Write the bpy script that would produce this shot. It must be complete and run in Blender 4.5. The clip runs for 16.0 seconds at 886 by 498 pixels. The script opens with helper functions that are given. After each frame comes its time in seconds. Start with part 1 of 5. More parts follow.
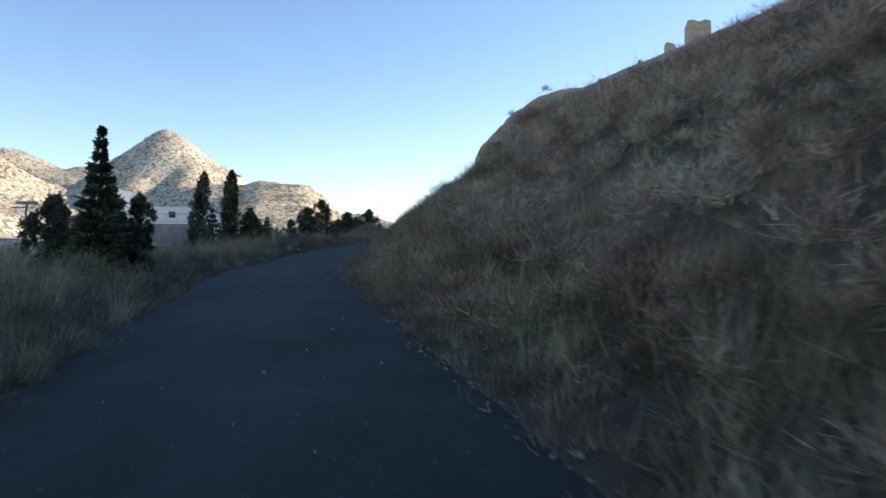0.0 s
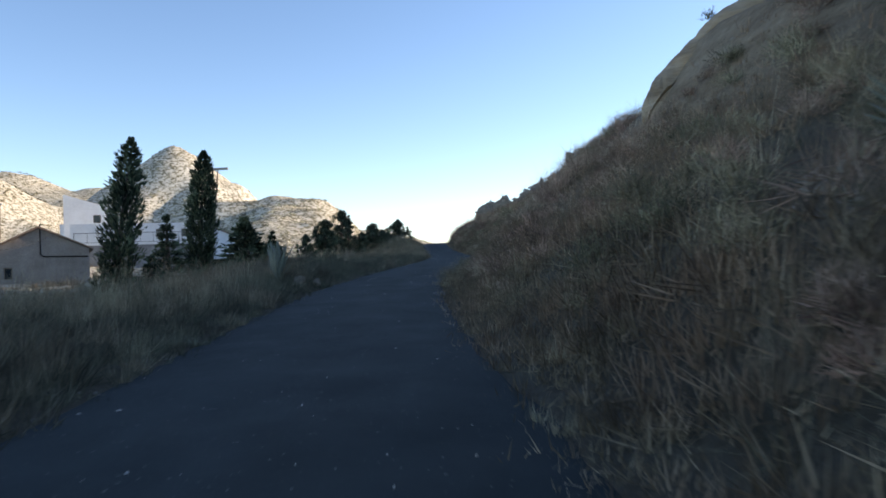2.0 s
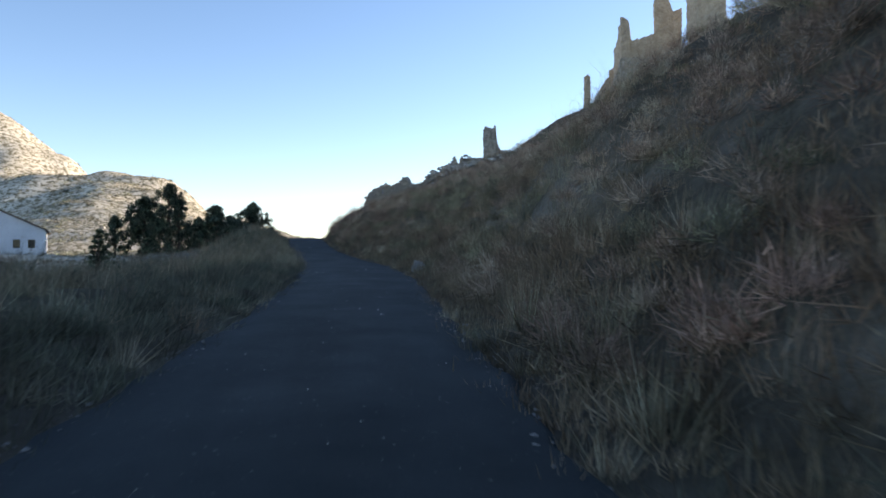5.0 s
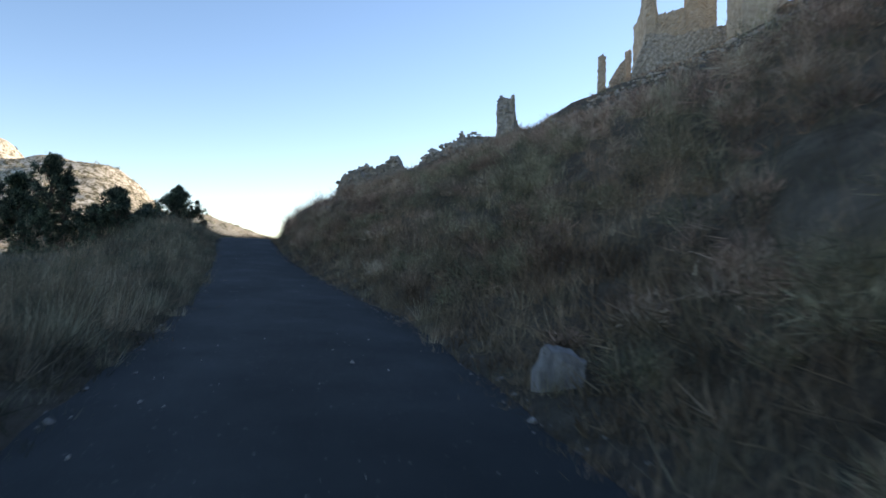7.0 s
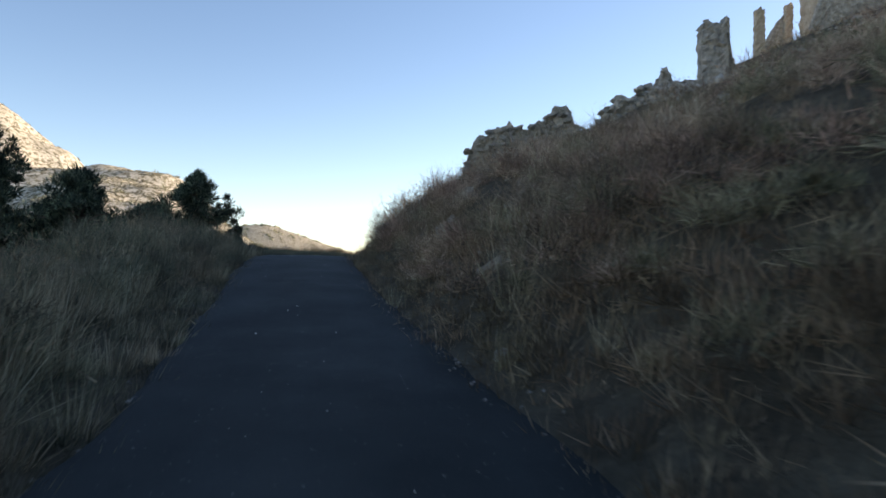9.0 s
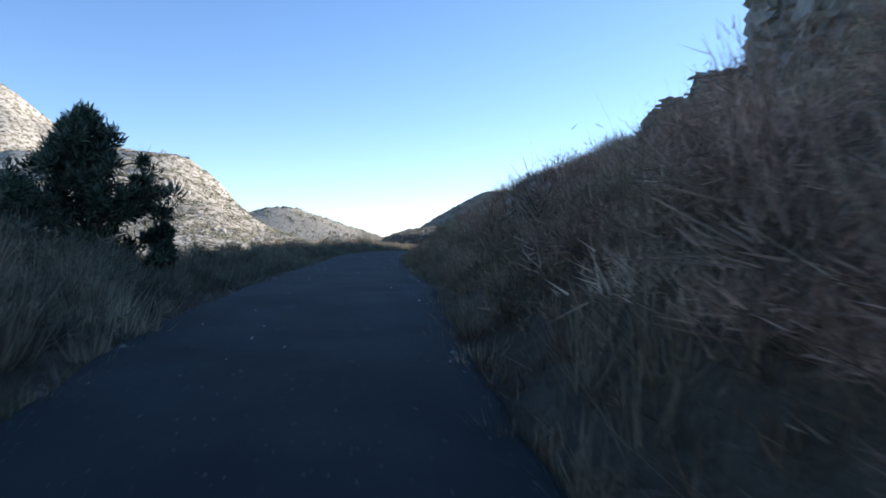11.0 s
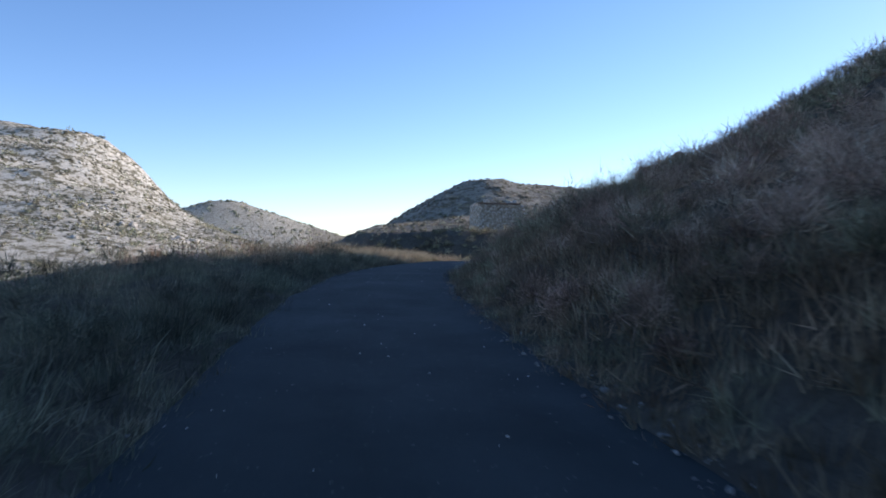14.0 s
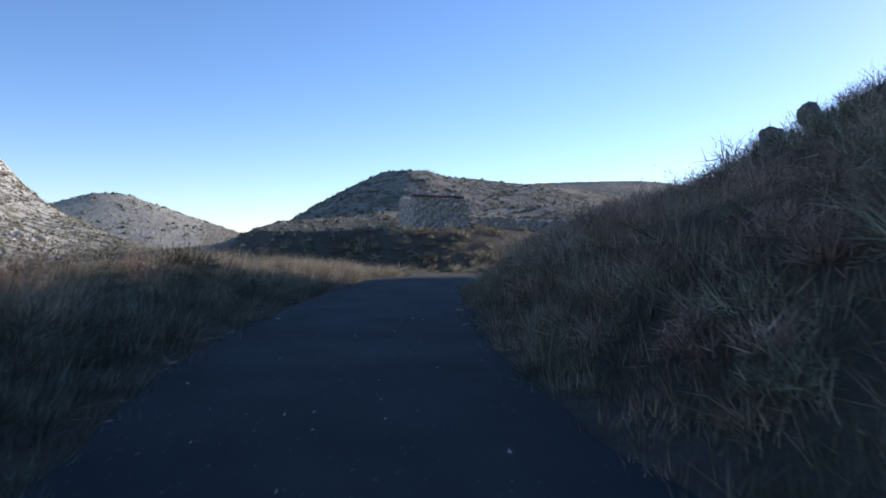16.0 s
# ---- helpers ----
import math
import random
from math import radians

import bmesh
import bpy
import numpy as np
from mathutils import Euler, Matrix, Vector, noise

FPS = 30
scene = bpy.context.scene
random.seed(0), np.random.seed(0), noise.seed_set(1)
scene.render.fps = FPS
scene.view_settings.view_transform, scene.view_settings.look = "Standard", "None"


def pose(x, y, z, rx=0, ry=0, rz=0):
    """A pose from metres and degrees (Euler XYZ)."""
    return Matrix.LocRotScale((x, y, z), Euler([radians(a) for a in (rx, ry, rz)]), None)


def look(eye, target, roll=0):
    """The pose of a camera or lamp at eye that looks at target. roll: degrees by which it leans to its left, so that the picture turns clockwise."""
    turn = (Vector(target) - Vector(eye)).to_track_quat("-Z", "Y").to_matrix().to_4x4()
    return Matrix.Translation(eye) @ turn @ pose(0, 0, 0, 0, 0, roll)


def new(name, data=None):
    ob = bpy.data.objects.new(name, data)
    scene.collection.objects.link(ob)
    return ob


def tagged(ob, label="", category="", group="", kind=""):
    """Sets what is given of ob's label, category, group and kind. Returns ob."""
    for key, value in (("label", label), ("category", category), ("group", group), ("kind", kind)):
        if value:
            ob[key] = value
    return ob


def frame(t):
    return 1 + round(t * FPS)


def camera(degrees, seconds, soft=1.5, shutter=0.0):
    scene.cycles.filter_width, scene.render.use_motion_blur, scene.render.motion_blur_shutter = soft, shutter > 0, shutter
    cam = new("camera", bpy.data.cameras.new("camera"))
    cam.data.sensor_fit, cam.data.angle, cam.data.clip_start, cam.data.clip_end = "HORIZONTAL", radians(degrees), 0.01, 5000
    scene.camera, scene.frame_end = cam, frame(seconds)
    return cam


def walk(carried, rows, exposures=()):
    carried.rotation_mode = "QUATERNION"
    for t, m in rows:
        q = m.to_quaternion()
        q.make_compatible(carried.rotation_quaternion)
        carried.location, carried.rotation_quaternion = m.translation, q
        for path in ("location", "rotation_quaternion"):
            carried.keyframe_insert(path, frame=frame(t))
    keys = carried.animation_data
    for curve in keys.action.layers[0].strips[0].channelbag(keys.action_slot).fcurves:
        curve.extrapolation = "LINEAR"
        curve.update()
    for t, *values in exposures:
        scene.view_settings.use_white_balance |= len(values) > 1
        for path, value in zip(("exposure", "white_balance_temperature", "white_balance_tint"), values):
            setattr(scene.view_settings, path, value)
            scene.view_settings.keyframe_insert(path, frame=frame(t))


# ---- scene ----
cam = camera(63.9, 16.0, soft=1.65, shutter=0.2)
PATH = [
    (0, pose(0, 0, 1.3, 90.56, 0.73, -0.04)),
    (0.5, pose(-0.96, 4.78, 1.46, 91.39, 1.54, 1.83)),
    (1, pose(-1.86, 9.05, 1.65, 91.58, 1.35, 2.36)),
    (1.5, pose(-2.83, 13.25, 1.81, 91.95, 1.89, 2.44)),
    (2, pose(-3.52, 17.16, 1.98, 91.63, 2.4, 1.27)),
    (2.5, pose(-4.11, 21.13, 2.17, 91.63, 1.25, -1.23)),
    (3, pose(-4.57, 25.1, 2.3, 90.89, 1.44, -3.11)),
    (3.5, pose(-4.94, 29.17, 2.47, 91.12, 0.95, -4.37)),
    (4, pose(-5.21, 32.88, 2.59, 91, 0.64, -6.11)),
    (4.5, pose(-5.16, 36.76, 2.83, 90.92, -0.73, -7.89)),
    (5, pose(-5.04, 40.69, 3.05, 91.07, 0.07, -9.84)),
    (5.5, pose(-4.83, 44.76, 3.25, 91.44, 0.14, -11.88)),
    (6, pose(-4.56, 49.06, 3.44, 91.34, -0.05, -12.76)),
    (6.5, pose(-4.28, 53.69, 3.63, 91.13, -0.71, -12.73)),
    (7, pose(-4.11, 58.76, 3.79, 91.33, -1.49, -12.52)),
    (7.5, pose(-4.01, 64.06, 3.98, 91.39, -1.72, -11.87)),
    (8, pose(-4.11, 69.04, 4.13, 91.56, -1.6, -10.84)),
    (8.5, pose(-4.39, 73.88, 4.33, 91.61, -1.86, -8.87)),
    (9, pose(-4.83, 78.41, 4.62, 91.91, -0.95, -7.32)),
    (9.5, pose(-5.02, 82.33, 4.7, 92.51, -0.42, -6.04)),
    (10, pose(-5.22, 86.2, 5.04, 91.7, 0.7, -5.51)),
    (10.5, pose(-5.4, 90.14, 5.43, 90.72, 0.26, -5.8)),
    (11, pose(-5.59, 94.09, 5.82, 90.19, 0.06, -5.53)),
    (11.5, pose(-5.8, 98.02, 6.17, 90.44, 0.23, -4.74)),
    (12, pose(-6.05, 101.88, 6.39, 89.54, 0.57, -5.05)),
    (12.5, pose(-6.29, 105.68, 6.47, 89.04, 0.17, -6.45)),
    (13, pose(-6.47, 109.54, 6.52, 89.12, -0.27, -8.08)),
    (13.5, pose(-6.53, 113.65, 6.57, 89.09, 0.82, -9.19)),
    (14, pose(-6.64, 118.06, 6.61, 89.9, -0.31, -9.63)),
    (14.5, pose(-6.67, 122.15, 6.64, 89.83, -0.9, -10.39)),
    (15, pose(-6.52, 125.78, 6.72, 89.52, -0.96, -12.19)),
    (15.5, pose(-6.33, 129.09, 6.8, 89.91, -0.9, -14.29)),
    (16, pose(-5.81, 132.26, 6.98, 89.86, -0.88, -17.52)),
]
walk(cam, PATH, [(0, .96, 7150, 17), (6.9, .92, 7250, 17), (7.5, .86, 7850, 18), (9.0, .84, 7800, 18), (9.5, .88, 7200, 16), (12, .58, 5900, 18), (14, .48, 5800, 19), (16, .26, 5650, 20)])

# world and sun
SUN_AZ, SUN_EL = radians(69), radians(18)
world = bpy.data.worlds.new("sky")
scene.world = world
world.use_nodes = True
wn = world.node_tree.nodes
sky = wn.new("ShaderNodeTexSky")
sky.sky_type, sky.sun_disc = "NISHITA", False
sky.sun_elevation, sky.sun_rotation = SUN_EL, SUN_AZ
sky.altitude, sky.air_density, sky.dust_density, sky.ozone_density = 1200, .9, .45, 1.4
depth = wn.new("ShaderNodeHueSaturation")
depth.inputs["Saturation"].default_value = 1.12
world.node_tree.links.new(sky.outputs[0], depth.inputs["Color"])
world.node_tree.links.new(depth.outputs[0], wn["Background"].inputs[0])
wn["Background"].inputs[1].default_value = 0.15
sun = new("sun", bpy.data.lights.new("sun", "SUN"))
sun.data.energy, sun.data.angle, sun.data.color = 4.4, radians(0.6), (1.0, 0.9, 0.75)
sun_dir = Vector((math.sin(SUN_AZ) * math.cos(SUN_EL), math.cos(SUN_AZ) * math.cos(SUN_EL), math.sin(SUN_EL)))
sun.matrix_world = look(sun_dir * 200, (0, 0, 0))


# ---- land form ----
def curve_of(keys):
    ys, vs = np.array(keys, float).T
    fine = np.linspace(ys[0], ys[-1], 1200)
    lin = np.interp(fine, ys, vs)
    k = np.hanning(41)
    k /= k.sum()
    pad = np.pad(lin, 20, mode="reflect", reflect_type="odd")
    smooth = np.convolve(pad, k, mode="valid")
    return lambda y: np.interp(y, fine, smooth)


road_x = curve_of([(-60, 13), (-20, 4.2), (0, -0.3), (9, -2.3), (20, -4.6), (30, -5.4), (38, -5.7), (50, -4.6), (60, -3.9), (70, -3.95),
                   (80, -4.9), (88, -5.6), (94, -6.05), (100, -6.3), (106, -6.3), (112, -6.3), (122, -6.4), (131, -5.9), (140, -4.6), (149, -2.0),
                   (156, .8), (160, 3.2), (164, 7), (168, 13), (172, 22), (178, 40), (200, 110), (260, 300)])
road_z = curve_of([(-60, -1.6), (0, 0), (13, .5), (21, .87), (29, 1.17), (37, 1.53), (45, 1.95), (54, 2.33), (64, 2.68), (74, 3.03),
                   (82, 3.4), (88, 3.86), (94, 4.5), (99, 4.96), (103, 5.12), (108, 5.2), (114, 5.27), (122, 5.34), (132, 5.65), (145, 5.85), (156, 5.88), (170, 5.4), (200, 4), (260, 3)])
def road_cos(y):
    """The cosine of the lane's turn from the y axis."""
    slope = (road_x(y + .5) - road_x(y - .5))
    return 1 / np.sqrt(1 + slope ** 2)


STATIONS = (-60, 0, 22, 36, 48, 57, 66, 76, 88, 98, 108, 125, 148, 170, 200)
# rise over the lane by distance from its middle, at the stations
RIGHT_BANK = {
    2.4: (0.05, 0.05, 0.1, 0.1, 0.1, 0.08, 0.05, 0.23, 0.4, 0.8, 0.15, 0.05, 0.05, 0.05, 0.05),
    4: (0.6, 0.7, 1.23, 1.76, 1.58, 1.3, 1, 1.35, 1.7, 1.89, 1.35, 1.19, 1.32, 0.5, 0.2),
    7: (2.5, 2.8, 3.3, 3.59, 4.39, 5, 4.1, 3.44, 3.49, 3.17, 2.99, 3.03, 2.07, 1.2, 0.5),
    9: (4, 4.2, 4.63, 6.85, 5.59, 6.6, 5.5, 4.42, 4.3, 4.01, 3.96, 3.48, 3.1, 1.8, 0.7),
    11: (5.3, 5.47, 5.01, 7.6, 6.09, 7.27, 6.9, 5.4, 5, 5.01, 4.91, 4.44, 4.21, 2.31, 0.8),
}
RIGHT_SLOPE = {
    16: (8, 8.16, 7.79, 8.43, 9.64, 9.02, 8.6, 6.9, 6.6, 6.73, 7.4, 6.35, 7.02, 3.54, 1),
    25: (13, 13, 12.85, 12.81, 14.06, 14.75, 15, 10.5, 9.8, 9.54, 9.86, 11, 11.74, 5.6, 1.2),
    33: (16.7, 16.7, 16.7, 16.7, 17.87, 18.35, 18.7, 13.4, 12.4, 12, 12.8, 15.5, 18.3, 7.4, 1.6),
    40: (20, 20, 20, 20, 21, 21.5, 22, 16, 15, 15.4, 16.2, 19.3, 21.8, 9, 2),
    # raised at stations 76 to 98, out of view, to throw shade on the shed
    60: (24, 24, 24, 24, 25, 25.5, 26, 25, 27, 29.5, 27, 30.1, 32.3, 11, 3),
    100: (26, 26, 26, 26, 28, 29, 30, 29, 29, 31, 33, 36, 39, 12, 4),
}
RIGHT_RISE = {**RIGHT_BANK, **RIGHT_SLOPE}
LEFT_RISE = {
    2.4: (0.05, 0.05, 0.05, 0.05, 0.05, 0.08, 0.1, 0.12, 0.15, 0.1, 0.1, 0.05, 0.05, 0.05, 0.05),
    4: (0.2, 0.2, 0.25, 0.3, 0.4, 0.3, 0.2, 0.1, 0.05, 0.6, 0.4, 0.15, 0.45, 0.2, 0.2),
    8: (0.1, 0.1, 0.2, 0.2, 0.2, 0, -0.2, -0.5, -1.0, -1.2, -0.6, -0.35, 0.5, -0.1, 0),
    14: (-0.8, -0.8, -0.8, -0.6, -0.5, -0.75, -1, -1.5, -1.9, -2.0, -1.6, -1.6, -0.7, -1, -1),
    40: (-2, -1.5, -1, -0.5, 0, 0.1, 0.2, -0.1, -0.4, -1.3, -1.7, -2.4, -2.5, -1.7, -1),
    90: (0, 2, 3, 3, 3, 3, 3, 2.75, 2.5, 2, 2, 1, 0, 0, 0),
}
# x, y, top, slope, radius of the flat top
LEFT_HILLS = [(-119.5, 308, 57, .72, 2.5), (-60, 268, 28, .85, 10), (-78, 272, 27.8, .7, 15), (-51, 246, 22, .7, 4), (-47, 231, 17, .66, 3),
         (-41, 214, 11.2, .55, 3), (-34, 198, 6.6, .42, 3), (-64, 250, 24.5, .75, 6), (-60, 236, 19.5, .62, 5), (-62, 228, 16, .36, 6), (-54, 205, 9, .33, 6),
         (-190, 255, 54, .6, 6), (-246, 400, 64, .45, 8), (-200, 400, 54, .5, 5), (-150, 395, 40, .4, 30)]
RIGHT_HILLS = [(17, 221, 16.5, .5, 3), (34, 226, 15.4, .45, 8), (58, 236, 14.2, .35, 12), (9, 192, 7.9, .62, 12), (19, 194, 7.7, .62, 12), (120, 350, 28, .25, 30),
         # (57, 160) and (63, 170) are added sun blockers, peaks unseen, shading the verge
         (57, 160, 30, .85, 6), (63, 170, 29, .9, 6), (-125, 1010, 61, .33, 18)]
HILLS = LEFT_HILLS + RIGHT_HILLS


def table_rise(d, y, table):
    ds = np.array(list(table))
    cols = [np.interp(y, STATIONS, v) for v in table.values()]
    out = np.zeros_like(d)
    lo = np.full_like(d, 1.9)
    prev = np.zeros_like(d)
    for dk, ck in zip(ds, cols):
        f = np.clip((d - lo) / (dk - lo), 0, 1)
        out = np.where(d >= lo, prev + (ck - prev) * f, out)
        lo, prev = np.full_like(d, dk), ck
    return out


def wobble(x, y, size, seed):
    """Smooth value noise, about -1 to 1."""
    rng = np.random.RandomState(seed)
    grid = rng.uniform(-1, 1, (64, 64))
    u, v = x / size + 1000.0, y / size + 1000.0
    iu, iv = np.floor(u).astype(int), np.floor(v).astype(int)
    fu, fv = u - iu, v - iv
    fu, fv = fu * fu * (3 - 2 * fu), fv * fv * (3 - 2 * fv)
    g = lambda a, b: grid[a % 64, b % 64]
    return (g(iu, iv) * (1 - fu) + g(iu + 1, iv) * fu) * (1 - fv) + (g(iu, iv + 1) * (1 - fu) + g(iu + 1, iv + 1) * fu) * fv


def height(x, y):
    x, y = np.asarray(x, float), np.asarray(y, float)
    plain_d = x - road_x(y)
    d = plain_d * np.maximum(road_cos(y), .55)
    zr = road_z(y)
    side = np.where(d > 0, table_rise(d, y, RIGHT_RISE), table_rise(-d, y, LEFT_RISE))
    rough = np.clip((np.abs(d) - 2.2) / 6, 0, 1)
    far = np.clip((np.abs(d) - 12) / 40, 0, 1) * np.clip((900 - y) / 400, 0, 1)
    z = zr + side + rough * (.35 * wobble(x, y, 3.1, 1) + .18 * wobble(x, y, 1.2, 2)) + far * (1.2 * wobble(x, y, 14, 3))
    away = np.clip((np.abs(d) - 3) / 10, 0, 1)
    for hx, hy, top, slope, flat in HILLS:
        r = np.hypot(x - hx, y - hy)
        ang = (.16 * r * wobble(x, y, 23, 5) + .08 * r * wobble(x, y, 9, 6)) * np.clip((900 - y) / 400, 0, 1)
        h = top - slope * np.maximum(0, r + np.clip(ang, -6, 6) - flat)
        h = np.where(plain_d < 2, h - 60 * np.clip(1 - (np.abs(plain_d) - 3) / 12, 0, 1), h)
        blend = np.clip(7 - np.abs(z - h), 0, None) ** 2 / 28
        z = np.maximum(z, h) + blend * far
    # ledges of harder rock on the hills
    step = (z + .8 * wobble(x, y, 17, 91)) / 2.6
    ledge = step - np.floor(step)
    z = z + np.where((y > 165) & (x < 0), np.clip((z - 6) / 6, 0, 1), 0) * .55 * (np.clip(ledge * 3, 0, 1) - ledge)
    step = (z + .25 * wobble(x, y, 12, 93)) / 1.5
    ledge = step - np.floor(step)
    z = z + np.where((y > 172) & (y < 260) & (plain_d > -12), np.clip((z - 5.2) / 2, 0, 1), 0) * .8 * (np.clip(ledge * 3.5, 0, 1) - ledge)
    # the hollow in front of the upper dry wall
    z = z - 1.0 * np.exp(-((x - 4.0) ** 2 + (y - 114.8) ** 2) / 5.5)
    # the dip before the rubble slope
    z = z - .55 * np.exp(-((x - 5.2) ** 2 + (y - 96.5) ** 2) / 7)
    under = np.where(np.abs(d) < 1.9, -.06, 0)
    return z + under


def spaced(keys):
    """Steps that grow: pairs of (start, step), to the last start."""
    out = []
    for (a, s), (b, _) in zip(keys, keys[1:]):
        n = max(1, round((b - a) / s))
        out += [a + (b - a) * i / n for i in range(n)]
    return np.array(out + [keys[-1][0]])


def mesh_ob(name, verts, faces, mat, smooth=True):
    me = bpy.data.meshes.new(name)
    me.from_pydata([tuple(v) for v in verts], [], [tuple(f) for f in faces])
    if smooth:
        me.polygons.foreach_set("use_smooth", [True] * len(me.polygons))
    me.materials.append(mat)
    return new(name, me)


def grid_mesh(name, X, Y, Z, mat):
    n, m = X.shape
    verts = np.stack([X, Y, Z], -1).reshape(-1, 3)
    i = np.arange(n * m).reshape(n, m)
    faces = np.stack([i[:-1, :-1], i[:-1, 1:], i[1:, 1:], i[1:, :-1]], -1).reshape(-1, 4)
    return mesh_ob(name, verts.tolist(), faces.tolist(), mat)


# ---- materials ----
def nodes_of(name):
    m = bpy.data.materials.new(name)
    m.use_nodes = True
    return m, m.node_tree.nodes, m.node_tree.links, m.node_tree.nodes["Principled BSDF"]


def noise_node(n, l, scale, detail=6, rough=.6, stretch=(1, 1, 1), distort=0.0):
    tc = n.new("ShaderNodeTexCoord")
    mp = n.new("ShaderNodeMapping")
    mp.inputs["Scale"].default_value = stretch
    t = n.new("ShaderNodeTexNoise")
    t.inputs["Scale"].default_value, t.inputs["Detail"].default_value, t.inputs["Roughness"].default_value = scale, detail, rough
    t.inputs["Distortion"].default_value = distort
    l.new(tc.outputs["Object"], mp.inputs[0])
    l.new(mp.outputs[0], t.inputs[0])
    return t.outputs["Fac"]


def ramp(n, l, fac, stops):
    r = n.new("ShaderNodeValToRGB")
    while len(r.color_ramp.elements) < len(stops):
        r.color_ramp.elements.new(.5)
    for e, (p, c) in zip(r.color_ramp.elements, stops):
        e.position, e.color = p, (*c, 1) if len(c) == 3 else c
    l.new(fac, r.inputs[0])
    return r.outputs[0]


def grey(v):
    return (v, v, v)


def mix(n, l, fac, a, b, how="MIX"):
    x = n.new("ShaderNodeMix")
    x.data_type, x.blend_type = "RGBA", how
    for sock, val in ((x.inputs[0], fac), (x.inputs[6], a), (x.inputs[7], b)):
        if isinstance(val, (int, float)):
            sock.default_value = val
        elif isinstance(val, tuple):
            sock.default_value = (*val, 1)
        else:
            l.new(val, sock)
    return x.outputs[2]


def bump(n, l, bsdf, fac, strength, dist):
    b = n.new("ShaderNodeBump")
    b.inputs["Strength"].default_value, b.inputs["Distance"].default_value = strength, dist
    l.new(fac, b.inputs["Height"])
    l.new(b.outputs[0], bsdf.inputs["Normal"])


def surface(name, stops, scale, rough=.9, fine=None, bump_by=(.4, .02), stretch=(1, 1, 1), spec=.3, metal=0.0):
    """Colour from coarse noise, darkened and lightened by a finer one, with relief."""
    m, n, l, b = nodes_of(name)
    big = noise_node(n, l, scale, 5, .6, stretch)
    small = noise_node(n, l, fine or scale * 9, 4, .7, stretch)
    col = ramp(n, l, big, stops)
    col = mix(n, l, .5, col, ramp(n, l, small, [(.3, grey(.35)), (.7, grey(.68))]), "OVERLAY")
    l.new(col, b.inputs["Base Color"])
    b.inputs["Roughness"].default_value, b.inputs["Metallic"].default_value = rough, metal
    b.inputs["Specular IOR Level"].default_value = spec
    bump(n, l, b, small, *bump_by)
    return m


COOL = (1.14, 1.1, 1.09)


def leafy(name, dark, mid, light, rough=.75, cool=1.0):
    """Blades and leaves: each island its own tint, each clump its own hue."""
    m, n, l, b = nodes_of(name)
    g = n.new("ShaderNodeNewGeometry")
    dark, mid, light = (tuple(v * (1 + (k - 1) * cool) for v, k in zip(c, COOL)) for c in (dark, mid, light))
    col = ramp(n, l, g.outputs["Random Per Island"], [(0, dark), (.5, mid), (1, light)])
    patch = noise_node(n, l, .35, 3, .6)
    col = mix(n, l, .55, col, ramp(n, l, patch, [(.35, grey(.3)), (.65, grey(.7))]), "OVERLAY")
    clump = noise_node(n, l, 1.7, 2, .5)
    col = mix(n, l, .8, col, ramp(n, l, clump, [(.36, grey(.2)), (.64, grey(.8))]), "OVERLAY")
    hue = ramp(n, l, noise_node(n, l, .8, 2, .5), [(.38, (1.05, .985, 1.0)), (.5, (1.0, 1.0, 1.0)), (.62, (.94, 1.015, 1.0))])
    col = mix(n, l, 1.0, col, hue, "MULTIPLY")
    l.new(col, b.inputs["Base Color"])
    b.inputs["Roughness"].default_value = rough
    b.inputs["Specular IOR Level"].default_value = .2
    tl = n.new("ShaderNodeBsdfTranslucent")
    l.new(col, tl.inputs[0])
    both = n.new("ShaderNodeMixShader")
    both.inputs[0].default_value = .35
    l.new(b.outputs[0], both.inputs[1])
    l.new(tl.outputs[0], both.inputs[2])
    l.new(both.outputs[0], n["Material Output"].inputs[0])
    return m


